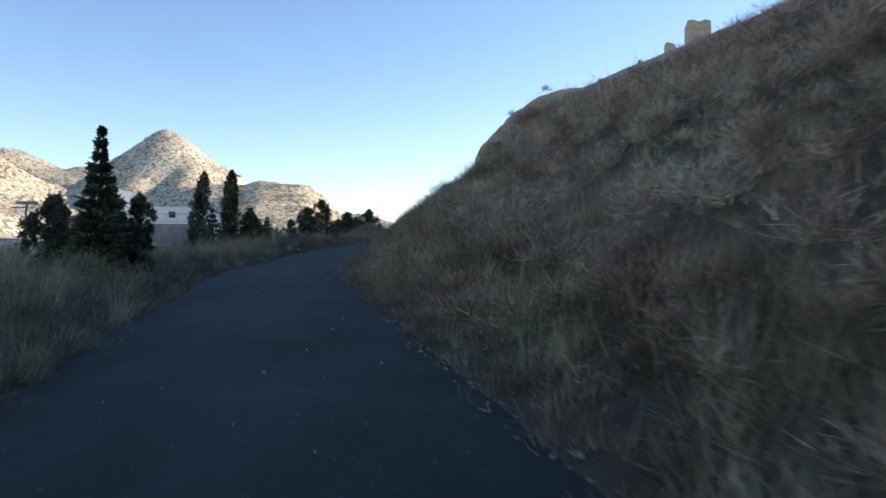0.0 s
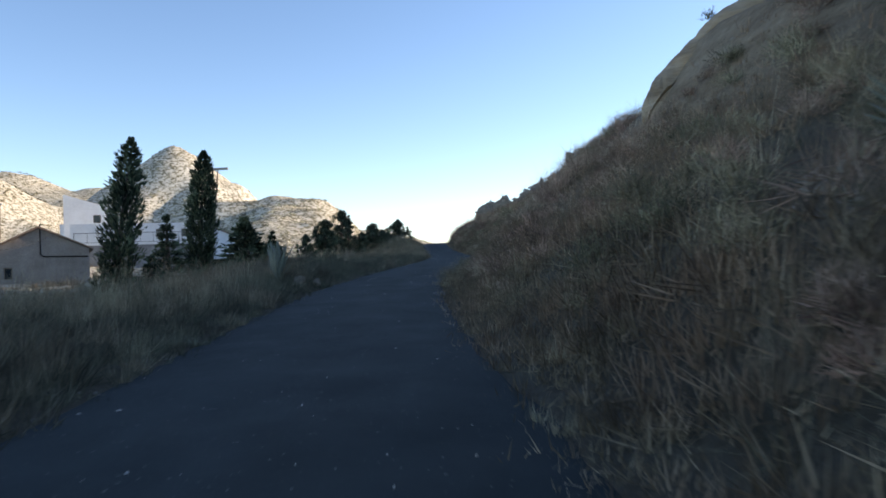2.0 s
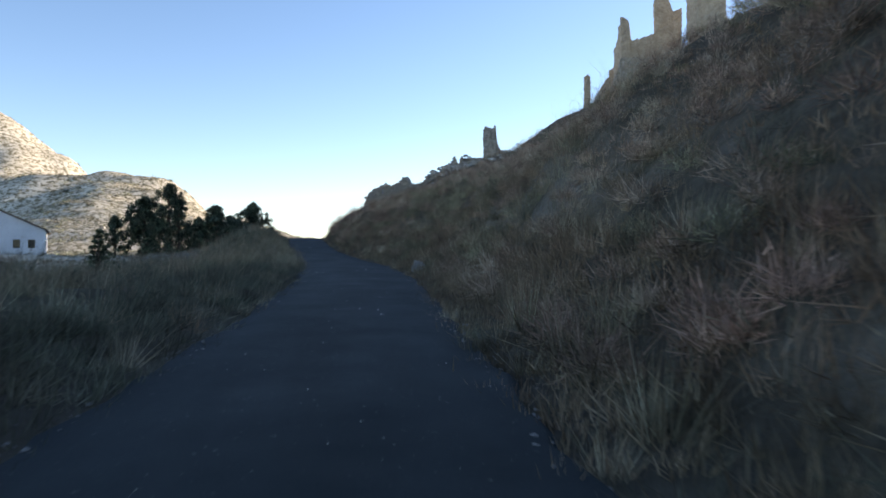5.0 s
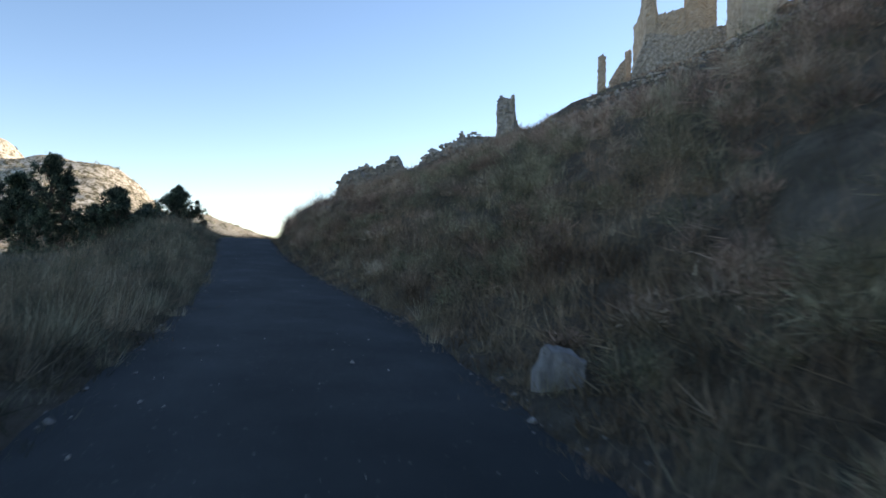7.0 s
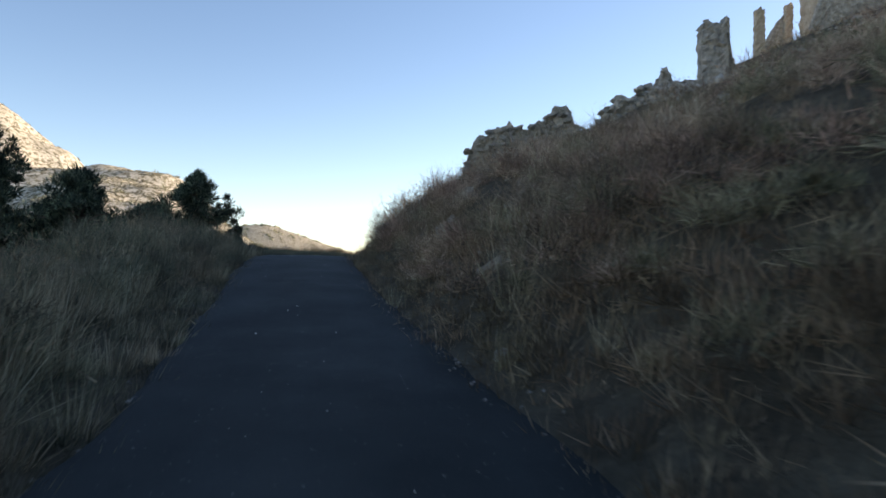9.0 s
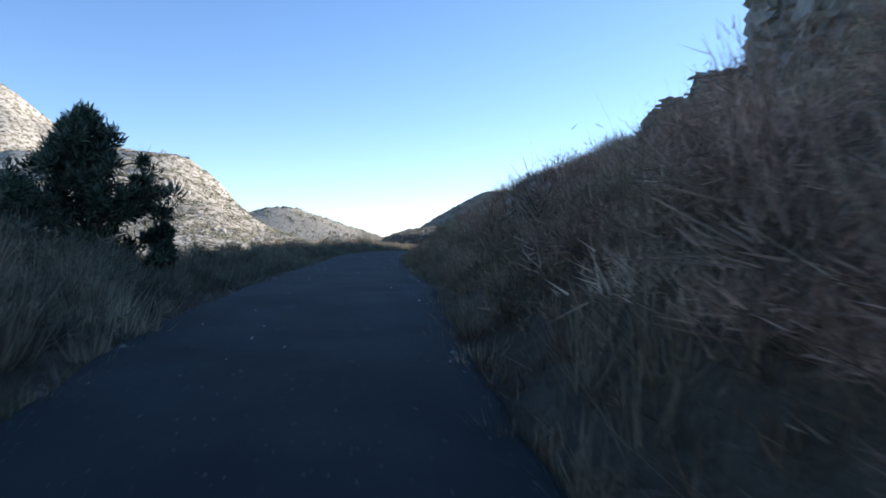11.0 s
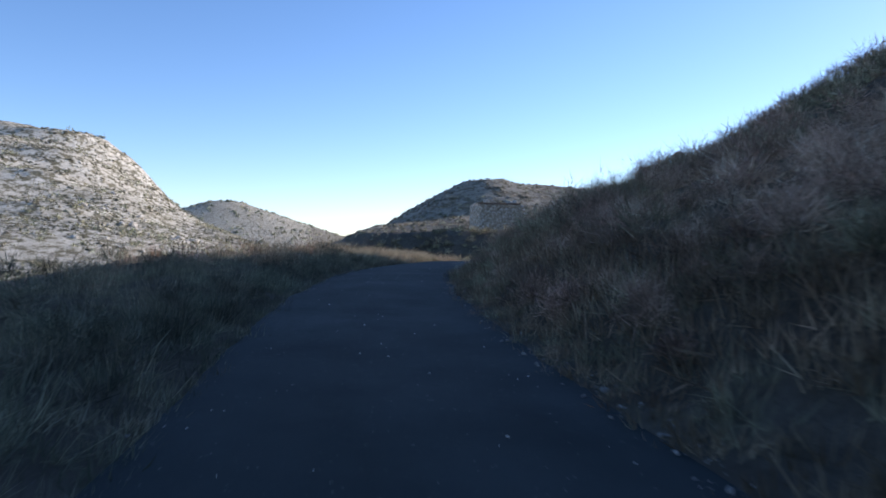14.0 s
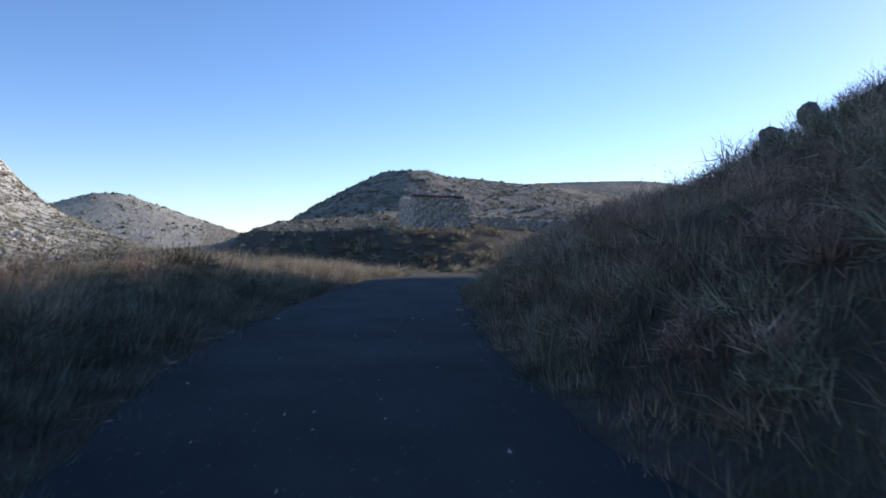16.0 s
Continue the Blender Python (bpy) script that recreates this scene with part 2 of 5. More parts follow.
def ground_material():
    m, n, l, b = nodes_of("hillside_soil")
    # bank soil kept dark so the gaps between tufts read as shade
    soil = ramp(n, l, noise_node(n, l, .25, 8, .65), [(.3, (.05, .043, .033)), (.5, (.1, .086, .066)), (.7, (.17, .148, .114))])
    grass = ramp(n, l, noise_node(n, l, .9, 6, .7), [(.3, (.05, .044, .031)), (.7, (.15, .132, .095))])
    rock = ramp(n, l, noise_node(n, l, .5, 9, .68, (.14, .14, 2.6), .5), [(.3, (.41, .365, .285)), (.5, (.63, .575, .465)), (.68, (.8, .745, .63))])
    ground_mix = mix(n, l, ramp(n, l, noise_node(n, l, .12, 6, .7), [(.42, grey(0)), (.58, grey(1))]), soil, grass)
    g = n.new("ShaderNodeNewGeometry")
    sep = n.new("ShaderNodeSeparateXYZ")
    l.new(g.outputs["Normal"], sep.inputs[0])
    jag = n.new("ShaderNodeMath")
    jag.operation = "MULTIPLY_ADD"
    jag.inputs[1].default_value = .55
    l.new(noise_node(n, l, .33, 7, .7), jag.inputs[0])
    l.new(sep.outputs[2], jag.inputs[2])
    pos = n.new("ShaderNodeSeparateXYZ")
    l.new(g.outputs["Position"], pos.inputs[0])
    # mask by position: paler ground colour where the hills stand in sun
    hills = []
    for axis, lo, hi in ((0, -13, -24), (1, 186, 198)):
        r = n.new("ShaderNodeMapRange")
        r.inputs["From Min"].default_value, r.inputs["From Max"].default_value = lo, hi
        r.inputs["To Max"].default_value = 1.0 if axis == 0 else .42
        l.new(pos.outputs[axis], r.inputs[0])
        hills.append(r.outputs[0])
    lit_mask = n.new("ShaderNodeMath")
    lit_mask.operation = "MAXIMUM"
    l.new(hills[0], lit_mask.inputs[0])
    l.new(hills[1], lit_mask.inputs[1])
    cover = []
    for lo, hi, least in ((.84, 1.0, .05), (1.0, 1.25, .3)):
        st = n.new("ShaderNodeMapRange")
        st.inputs["From Min"].default_value, st.inputs["From Max"].default_value = lo, hi
        st.inputs["To Min"].default_value, st.inputs["To Max"].default_value = 1.0, least
        l.new(jag.outputs[0], st.inputs[0])
        cover.append(st.outputs[0])
    away = n.new("ShaderNodeVectorMath")
    away.operation = "DISTANCE"
    away.inputs[1].default_value = (6.2, 34.5, 7.5)
    l.new(g.outputs["Position"], away.inputs[0])
    near = n.new("ShaderNodeMapRange")
    near.inputs["From Min"].default_value, near.inputs["From Max"].default_value = 5, 11
    near.inputs["To Min"].default_value, near.inputs["To Max"].default_value = .85, 0
    l.new(away.outputs["Value"], near.inputs[0])
    sand = ramp(n, l, noise_node(n, l, .7, 8, .65, (.3, .3, 2.2), .5), [(.3, (.2, .15, .1)), (.5, (.32, .25, .17)), (.7, (.43, .35, .25))])
    bank = mix(n, l, cover[0], ground_mix, mix(n, l, .62, rock, soil))
    bank = mix(n, l, near.outputs[0], bank, sand)
    line = n.new("ShaderNodeVectorMath")
    line.operation = "DOT_PRODUCT"
    line.inputs[1].default_value = (1, .2, 0)
    l.new(g.outputs["Position"], line.inputs[0])
    belts = []
    for src, mid, lo, hi in ((line.outputs["Value"], 4.5, .35, 1.1), (pos.outputs[1], 16, 6, 9)):
        off = n.new("ShaderNodeMath")
        off.operation = "SUBTRACT"
        off.inputs[1].default_value = mid
        l.new(src, off.inputs[0])
        size = n.new("ShaderNodeMath")
        size.operation = "ABSOLUTE"
        l.new(off.outputs[0], size.inputs[0])
        fall = n.new("ShaderNodeMapRange")
        fall.inputs["From Min"].default_value, fall.inputs["From Max"].default_value = lo, hi
        fall.inputs["To Min"].default_value, fall.inputs["To Max"].default_value = .95, 0
        l.new(size.outputs[0], fall.inputs[0])
        belts.append(fall.outputs[0])
    worn = n.new("ShaderNodeMath")
    worn.operation = "MULTIPLY"
    l.new(belts[0], worn.inputs[0])
    l.new(belts[1], worn.inputs[1])
    earth = ramp(n, l, noise_node(n, l, 1.3, 8, .7, (.6, .6, 1.6), .4), [(.3, (.11, .086, .064)), (.5, (.24, .192, .142)), (.7, (.42, .35, .27))])
    bank = mix(n, l, worn.outputs[0], bank, earth)
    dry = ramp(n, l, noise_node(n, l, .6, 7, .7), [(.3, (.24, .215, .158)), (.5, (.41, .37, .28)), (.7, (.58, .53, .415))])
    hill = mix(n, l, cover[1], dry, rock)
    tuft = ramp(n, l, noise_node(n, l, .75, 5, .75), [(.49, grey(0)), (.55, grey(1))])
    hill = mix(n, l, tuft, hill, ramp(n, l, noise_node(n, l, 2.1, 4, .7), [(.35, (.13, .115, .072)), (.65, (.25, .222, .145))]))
    # sunlight painted in: dark bank colours give way to pale hill colours
    col = mix(n, l, lit_mask.outputs[0], bank, hill)
    fine = noise_node(n, l, 3.2, 8, .75)
    col = mix(n, l, .6, col, ramp(n, l, fine, [(.32, grey(.3)), (.68, grey(.72))]), "OVERLAY")
    l.new(col, b.inputs["Base Color"])
    b.inputs["Roughness"].default_value = .95
    b.inputs["Specular IOR Level"].default_value = .15
    relief = mix(n, l, .5, fine, noise_node(n, l, .8, 6, .7))
    bump(n, l, b, relief, 1.0, .4)
    soft = n.new("ShaderNodeMapRange")
    soft.inputs["To Min"].default_value, soft.inputs["To Max"].default_value = 1.0, .3
    l.new(lit_mask.outputs[0], soft.inputs[0])
    l.new(soft.outputs[0], b.inputs["Normal"].links[0].from_node.inputs["Strength"])
    return m


def asphalt_material():
    m, n, l, b = nodes_of("worn_asphalt")
    patch = ramp(n, l, noise_node(n, l, .45, 5, .6, (1.6, .35, 1)), [(.35, (.0085, .0145, .016)), (.55, (.0145, .0222, .024)), (.75, (.025, .0345, .0365))])
    grit = noise_node(n, l, 60, 3, .8)
    col = mix(n, l, .5, patch, ramp(n, l, grit, [(.3, grey(.25)), (.75, grey(.75))]), "OVERLAY")
    chips = ramp(n, l, noise_node(n, l, 22, 2, .5), [(.70, grey(0)), (.74, grey(1))])
    col = mix(n, l, chips, col, (.13, .125, .115))
    l.new(col, b.inputs["Base Color"])
    l.new(ramp(n, l, noise_node(n, l, .8, 4, .6), [(.3, grey(.74)), (.7, grey(.9))]), b.inputs["Roughness"])
    b.inputs["Specular IOR Level"].default_value = .24
    bump(n, l, b, grit, .35, .01)
    return m


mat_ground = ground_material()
mat_road = asphalt_material()
mat_grass = leafy("dry_grass", (.11, .081, .052), (.2, .147, .096), (.33, .254, .173))
mat_green = leafy("green_grass", (.062, .066, .046), (.12, .122, .085), (.215, .208, .152))
mat_straw = leafy("pale_straw", (.19, .155, .098), (.34, .285, .188), (.5, .43, .3), cool=0)
mat_scrub = leafy("thorny_scrub", (0.14, 0.0967, 0.0715), (0.28, 0.195, 0.143), (0.483, 0.349, 0.263))
mat_hillbush = leafy("hill_bush", (0.159, 0.165, 0.0949), (0.333, 0.32, 0.19), (0.616, 0.564, 0.359), cool=0)
mat_hillscrub = leafy("hill_scrub", (0.12, 0.112, 0.07), (0.22, 0.2, 0.13), (0.38, 0.345, 0.235), cool=0)
mat_russet = leafy("russet_scrub", (0.178, 0.133, 0.096), (0.335, 0.255, 0.187), (0.558, 0.44, 0.33))
mat_upper = leafy("upper_dry_grass", (.172, .117, .074), (.31, .216, .139), (.465, .345, .23))
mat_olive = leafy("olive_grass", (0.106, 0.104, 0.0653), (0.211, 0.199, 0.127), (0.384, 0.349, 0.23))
mat_plume = leafy("grass_heads", (.1, .08, .05), (.19, .15, .098), (.33, .27, .18))
mat_cypress = leafy("cypress_green", (0.03, 0.044, 0.03), (0.07, 0.096, 0.06), (0.14, 0.175, 0.105), cool=0)
mat_pine = leafy("pine_green", (0.026, 0.04, 0.03), (0.07, 0.1, 0.07), (0.17, 0.21, 0.14), cool=0)
mat_agave = surface("agave_blue", [(.3, (.12, .145, .12)), (.7, (.22, .25, .2))], 3, .55, 20, (.2, .01))
mat_bark = surface("bark", [(.3, (.06, .045, .035)), (.7, (.14, .11, .085))], 6, .9, 40, (.6, .02), (1, 1, .3))
mat_twig = surface("grey_twig", [(.3, (.05, .042, .035)), (.7, (.1, .085, .07))], 8, .9)
mat_stone = surface("pale_stone", [(.3, (.3, .28, .25)), (.55, (.46, .44, .40)), (.75, (.6, .58, .54))], 5, .85, 30, (.6, .03))
mat_boulder = surface("grey_limestone", [(.3, (.2, .19, .18)), (.55, (.32, .31, .3)), (.75, (.44, .43, .41))], 4, .85, 26, (.7, .05))
mat_crag = surface("bank_rock", [(.3, (.17, .145, .115)), (.5, (.29, .25, .2)), (.72, (.46, .41, .34))], 3, .9, 14, (.9, .08))
mat_hutstone = surface("pale_rubble_wall", [(.32, (.24, .2, .15)), (.5, (.4, .34, .265)), (.68, (.72, .66, .57))], 4.5, .9, 12, (.9, .08))
mat_sandstone = surface("layered_sandstone", [(.3, (.2, .155, .105)), (.5, (.33, .265, .185)), (.7, (.45, .375, .275))], 1.2, .92, 9, (.8, .06), (.3, .3, 1.8))
mat_marl = surface("marl_rock", [(.3, (.3, .265, .21)), (.55, (.56, .51, .42)), (.75, (.78, .73, .63))], 1.6, .92, 7, (.8, .15))
mat_gravel = surface("gravel", [(.3, (.13, .12, .11)), (.7, (.33, .315, .29))], 9, .9)
mat_masonry = surface("rubble_masonry", [(.3, (.2, .18, .15)), (.5, (.36, .33, .28)), (.7, (.52, .48, .42))], 2.6, .92, 9, (.9, .08))
mat_render = surface("crumbling_render", [(.3, (.33, .27, .2)), (.6, (.46, .39, .3)), (.75, (.55, .48, .39))], 1.1, .9, 7, (.6, .04))
mat_white = surface("whitewash", [(.3, (.66, .67, .68)), (.6, (.78, .79, .8))], .6, .8, 6, (.15, .01))
mat_shedwall = surface("grey_plaster", [(.3, (.2, .17, .15)), (.65, (.3, .265, .235))], .8, .9, 8, (.3, .02))
mat_tile = surface("roof_tile", [(.3, (.12, .085, .065)), (.7, (.24, .17, .13))], 1.4, .85, 12, (.5, .03))
mat_greywall = surface("grey_block", [(.3, (.16, .16, .16)), (.7, (.26, .255, .25))], 1, .9, 7, (.3, .02))
mat_wood = surface("weathered_wood", [(.3, (.1, .075, .055)), (.7, (.2, .16, .12))], 4, .85, 30, (.4, .01), (1, 1, .15))
mat_steel = surface("dull_steel", [(.3, (.2, .2, .2)), (.7, (.32, .32, .32))], 5, .5, 20, (.1, .004), metal=.6)
mat_dark = surface("dark_opening", [(.3, (.015, .015, .015)), (.7, (.03, .03, .03))], 3, .9)

mat_pane, _, _, gb = nodes_of("window_glass")
gb.inputs["Base Color"].default_value, gb.inputs["Roughness"].default_value = (.02, .025, .03, 1), .08

# ---- ground and road ----
ys = spaced([(-150, 10), (-40, 2), (-8, .75), (175, 1.0), (240, 2.0), (420, 10), (900, 20), (1150, 100), (2600, 0)])
ds = spaced([(-2200, 120), (-400, 8), (-130, 2), (-20, .9), (-6, .4), (16, .75), (32, 1.2), (70, 3), (160, 12), (500, 80), (2200, 0)])
D, Y = np.meshgrid(ds, ys)
X = D + road_x(np.clip(Y, -60, 146))
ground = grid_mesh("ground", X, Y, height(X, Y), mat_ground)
tagged(ground, "dry stony hillside soil, coloured brown for shade and cream for sun", "ground", kind="structure")
HALF = 1.78
half_left = curve_of([(-60, 1.8), (0, 1.75), (15, 1.96), (25, 2.0), (35, 1.85), (45, 1.75), (52, 1.7), (64, 1.8), (70, 1.72), (76, 1.42), (84, 1.3), (92, 1.22),
                      (100, 1.5), (110, 1.6), (118, 1.55), (127, 1.45), (140, 1.6), (150, 1.4), (172, 1.6)])
half_right = curve_of([(-60, 1.8), (0, 1.87), (15, 1.84), (21, 1.76), (30, 1.68), (39, 1.5), (45, 1.42), (52, 1.4), (60, 1.55), (70, 1.8), (82, 1.84), (88, 1.62),
                       (95, 1.42), (100, 1.36), (106, 1.7), (115, 1.8), (121, 1.95), (128, 1.8), (140, 1.75), (150, 1.85), (172, 1.8)])


def edge_shift(d, y):
    """How far the asphalt edge of that side lies out from its usual place."""
    return np.where(d > 0, half_right(y) - HALF, HALF - half_left(y)) * np.clip((7 - np.abs(d)) / 4, 0, 1)


ry = np.arange(-55, 172, .4)
rd = np.array([-1.12, -1.0, -.97, -.75, -.5, -.25, 0, .25, .5, .75, .97, 1.0, 1.12])
D, Y = np.meshgrid(rd * HALF, ry)
D = np.where(D > 0, D * half_right(Y), D * half_left(Y)) / HALF
edge = np.abs(rd)[None, :] + 0 * D > .9
D = D + np.where(edge, np.sign(D) * (.10 * wobble(Y, D * 0 + np.sign(D) * 50, 1.3, 11) + .06 * wobble(Y, D * 0 + np.sign(D) * 80, .5, 12)), 0)
C = road_cos(Y)
X = D * C + road_x(Y)
Z = road_z(Y) + .035 * (1 - (D / HALF) ** 2) + .008 * wobble(X, Y, 1.1, 13)
Z = np.where(np.abs(rd)[None, :] > 1.05, Z - .16, Z)
turn = np.where(np.gradient(road_x(ry)) > 0, 1, -1)[:, None]
road = grid_mesh("road", X, Y - D * np.sqrt(1 - C ** 2) * turn, Z, mat_road)
tagged(road, "narrow worn dark asphalt lane with ragged edges", "road", kind="structure")


# ---- blades: grass, scrub and foliage ----
rs = np.random.RandomState(7)


def fast_mesh(name, V, tris_quads, mat, smooth=False):
    """V: n x 3; tris_quads: list of index arrays, all faces of one size per array."""
    me = bpy.data.meshes.new(name)
    me.vertices.add(len(V))
    me.vertices.foreach_set("co", np.ascontiguousarray(V, dtype=np.float32).ravel())
    loops = np.concatenate([f.ravel() for f in tris_quads])
    sizes = np.concatenate([np.full(len(f), f.shape[1]) for f in tris_quads])
    me.loops.add(len(loops))
    me.loops.foreach_set("vertex_index", loops.astype(np.int32))
    me.polygons.add(len(sizes))
    me.polygons.foreach_set("loop_start", np.concatenate([[0], np.cumsum(sizes)[:-1]]).astype(np.int32))
    if smooth:
        me.polygons.foreach_set("use_smooth", np.ones(len(sizes), bool))
    me.update(calc_edges=True)
    me.materials.append(mat)
    return me


def blade_arrays(base, way, length, width, droop, simple=False):
    """Curved blades of two steps: base points, unit directions, lengths, widths and how far the tip sinks."""
    n = len(base)
    side = np.cross(way, rs.normal(size=(n, 3)))
    side /= np.linalg.norm(side, axis=1)[:, None] + 1e-9
    half = side * (width / 2)[:, None]
    if simple:
        tip = base + way * length[:, None] - np.array([0, 0, 1]) * (droop * length)[:, None]
        k = np.arange(n)[:, None] * 3
        return np.stack([base - half, base + half, tip], 1).reshape(-1, 3), [np.zeros((0, 4), int), k + np.array([[0, 1, 2]])]
    mid = base + way * (length * .55)[:, None] - np.array([0, 0, 1]) * (droop * length * .2)[:, None]
    tip = base + way * length[:, None] - np.array([0, 0, 1]) * (droop * length)[:, None]
    V = np.stack([base - half, base + half, mid + half * .8, mid - half * .8, tip], 1).reshape(-1, 3)
    k = np.arange(n)[:, None] * 5
    return V, [k + np.array([[0, 1, 2, 3]]), k + np.array([[3, 2, 4]])]


def tufts(P, blades, tall, spread, lean, width, droop=.25, simple=False):
    """Tufts at the points P; tall per tuft. Returns arrays for fast_mesh."""
    n = len(P)
    idx = np.repeat(np.arange(n), blades)
    m = len(idx)
    az = rs.uniform(0, 2 * np.pi, m)
    r = np.sqrt(rs.uniform(0, 1, m)) * spread
    sc = (tall[idx] / tall.mean())
    base = P[idx] + np.stack([np.cos(az) * r * sc, np.sin(az) * r * sc, np.full(m, -.04)], 1)
    tilt = np.abs(rs.normal(0, lean, m)) + .04
    az2 = az + rs.normal(0, .5, m)
    wind = np.stack([np.full(m, .10), np.full(m, -.05), np.zeros(m)], 1)
    way = np.stack([np.cos(az2) * np.sin(tilt), np.sin(az2) * np.sin(tilt), np.cos(tilt)], 1) + wind
    way /= np.linalg.norm(way, axis=1)[:, None]
    length = tall[idx] * rs.uniform(.45, 1.1, m)
    return blade_arrays(base, way, length, width * rs.uniform(.6, 1.4, m), droop * rs.uniform(.2, 1.5, m), simple)


# crest of the sandstone ledge above the lane
LEDGE = [(1.75, 36.9, 6.25), (2.15, 36.8, 7.1), (3.6, 36.4, 8.45), (5.3, 35.3, 9.45), (8.1, 34.7, 9.62), (10.0, 35.6, 10.42), (12.6, 37.4, 12.0), (16.5, 40, 13.9), (21, 43, 16.2)]


def scatter(d0, d1, y0, y1, per_m2, keep=None):
    n = int(abs(d1 - d0) * (y1 - y0) * per_m2)
    d, y = rs.uniform(d0, d1, n), rs.uniform(y0, y1, n)
    x = d + edge_shift(d, y) + road_x(y)
    gap = np.interp(x, [q[0] for q in LEDGE], [q[1] for q in LEDGE]) - y
    brow = (x > 1.5) & (x < 24) & (gap > -9) & (gap < np.interp(x, [1.5, 4, 9, 14, 24], [1.6, 3.6, 4.2, 3.8, 3.0]))
    d, x, y = d[~brow], x[~brow], y[~brow]
    ruin = (d > 3.2) & (d < 10.5) & (y > 106.5) & (y < 112.8) & (rs.uniform(size=len(d)) < .5)
    d, x, y = d[~ruin], x[~ruin], y[~ruin]
    worn = (d > 3.9) & (d < 5.7) & (np.abs(y - 16) < 8) & (rs.uniform(size=len(d)) < .42)
    d, x, y = d[~worn], x[~worn], y[~worn]
    heap = (d > 9.5) & (d < 18) & (y > 94.5) & (y < 108) & (rs.uniform(size=len(d)) < np.interp(y, [94, 98, 108], [.45, .9, .8]))
    d, x, y = d[~heap], x[~heap], y[~heap]
    cut = (d > 2.8) & (d < 5.2) & (y > 87) & (y < 99) & (wobble(x, y, 1.6, 66) > .3) | (np.hypot(x - 2.6, y - 114.6) < 3.0) & (rs.uniform(size=len(d)) < .75)
    d, x, y = d[~cut], x[~cut], y[~cut]
    if keep is not None:
        k = keep(d, x, y)
        d, x, y = d[k], x[k], y[k]
    return np.stack([x, y, height(x, y)], 1), d


def stuff(name, arrays, mat, label, category):
    ob = new(name, fast_mesh(name, *arrays, mat))
    return tagged(ob, label, category, kind="stuff")


def joined(list_of_arrays):
    V, quads, tris, k = [], [], [], 0
    for v, (q, t) in list_of_arrays:
        V.append(v)
        quads.append(q + k)
        tris.append(t + k)
        k += len(v)
    return np.concatenate(V), [np.concatenate(quads), np.concatenate(tris)]


def patchy(size, seed, level):
    return lambda d, x, y: wobble(x, y, size, seed) + .5 * wobble(x, y, size * .3, seed + 1) > level


def verge(side):
    """Grass of one roadside: low at the asphalt, taller behind it."""
    a, b = (1.72, 7.5) if side > 0 else (-7.5, -1.72)
    P, d = scatter(a, b, -6, 152, 4.6, patchy(2.3, 21 + side, -1.05))
    if side > 0:
        k = (d < 3.1) | (rs.uniform(size=len(d)) < .75)
        P, d = P[k], d[k]
    away = np.abs(d) - 1.72
    low, grow, most = (.34, .5, .78) if side > 0 else (.28, .5, .78)
    along = np.interp(P[:, 1], [0, 60, 68, 90, 96, 103, 112, 152], [1, 1, .9, .9, 1.05, .8, .7, .8]) if side < 0 else np.interp(P[:, 1], [0, 55, 66, 92, 104, 152], [1, 1, 1.15, 1.15, .9, .8])
    tall = np.clip(low + away * grow, .16, most) * along * (1 + .45 * wobble(P[:, 0], P[:, 1], 2.9, 31)) * rs.uniform(.6, 1.35, len(d))
    return P, tall


def plumes(P, tall, per, length, width):
    """Fine seed heads over the tips of tufts."""
    idx = np.repeat(np.arange(len(P)), per)
    m = len(idx)
    at = P[idx] + rs.normal(0, .2, (m, 3)) * np.array([1, 1, 0])
    at[:, 2] += tall[idx] * rs.uniform(.35, .82, m)
    way = rs.normal(0, .5, (m, 3)) + np.array([.15, -.05, .8])
    way /= np.linalg.norm(way, axis=1)[:, None]
    return blade_arrays(at, way, length * rs.uniform(.5, 1.4, m), width * rs.uniform(.6, 1.4, m), rs.uniform(-.1, .3, m), True)


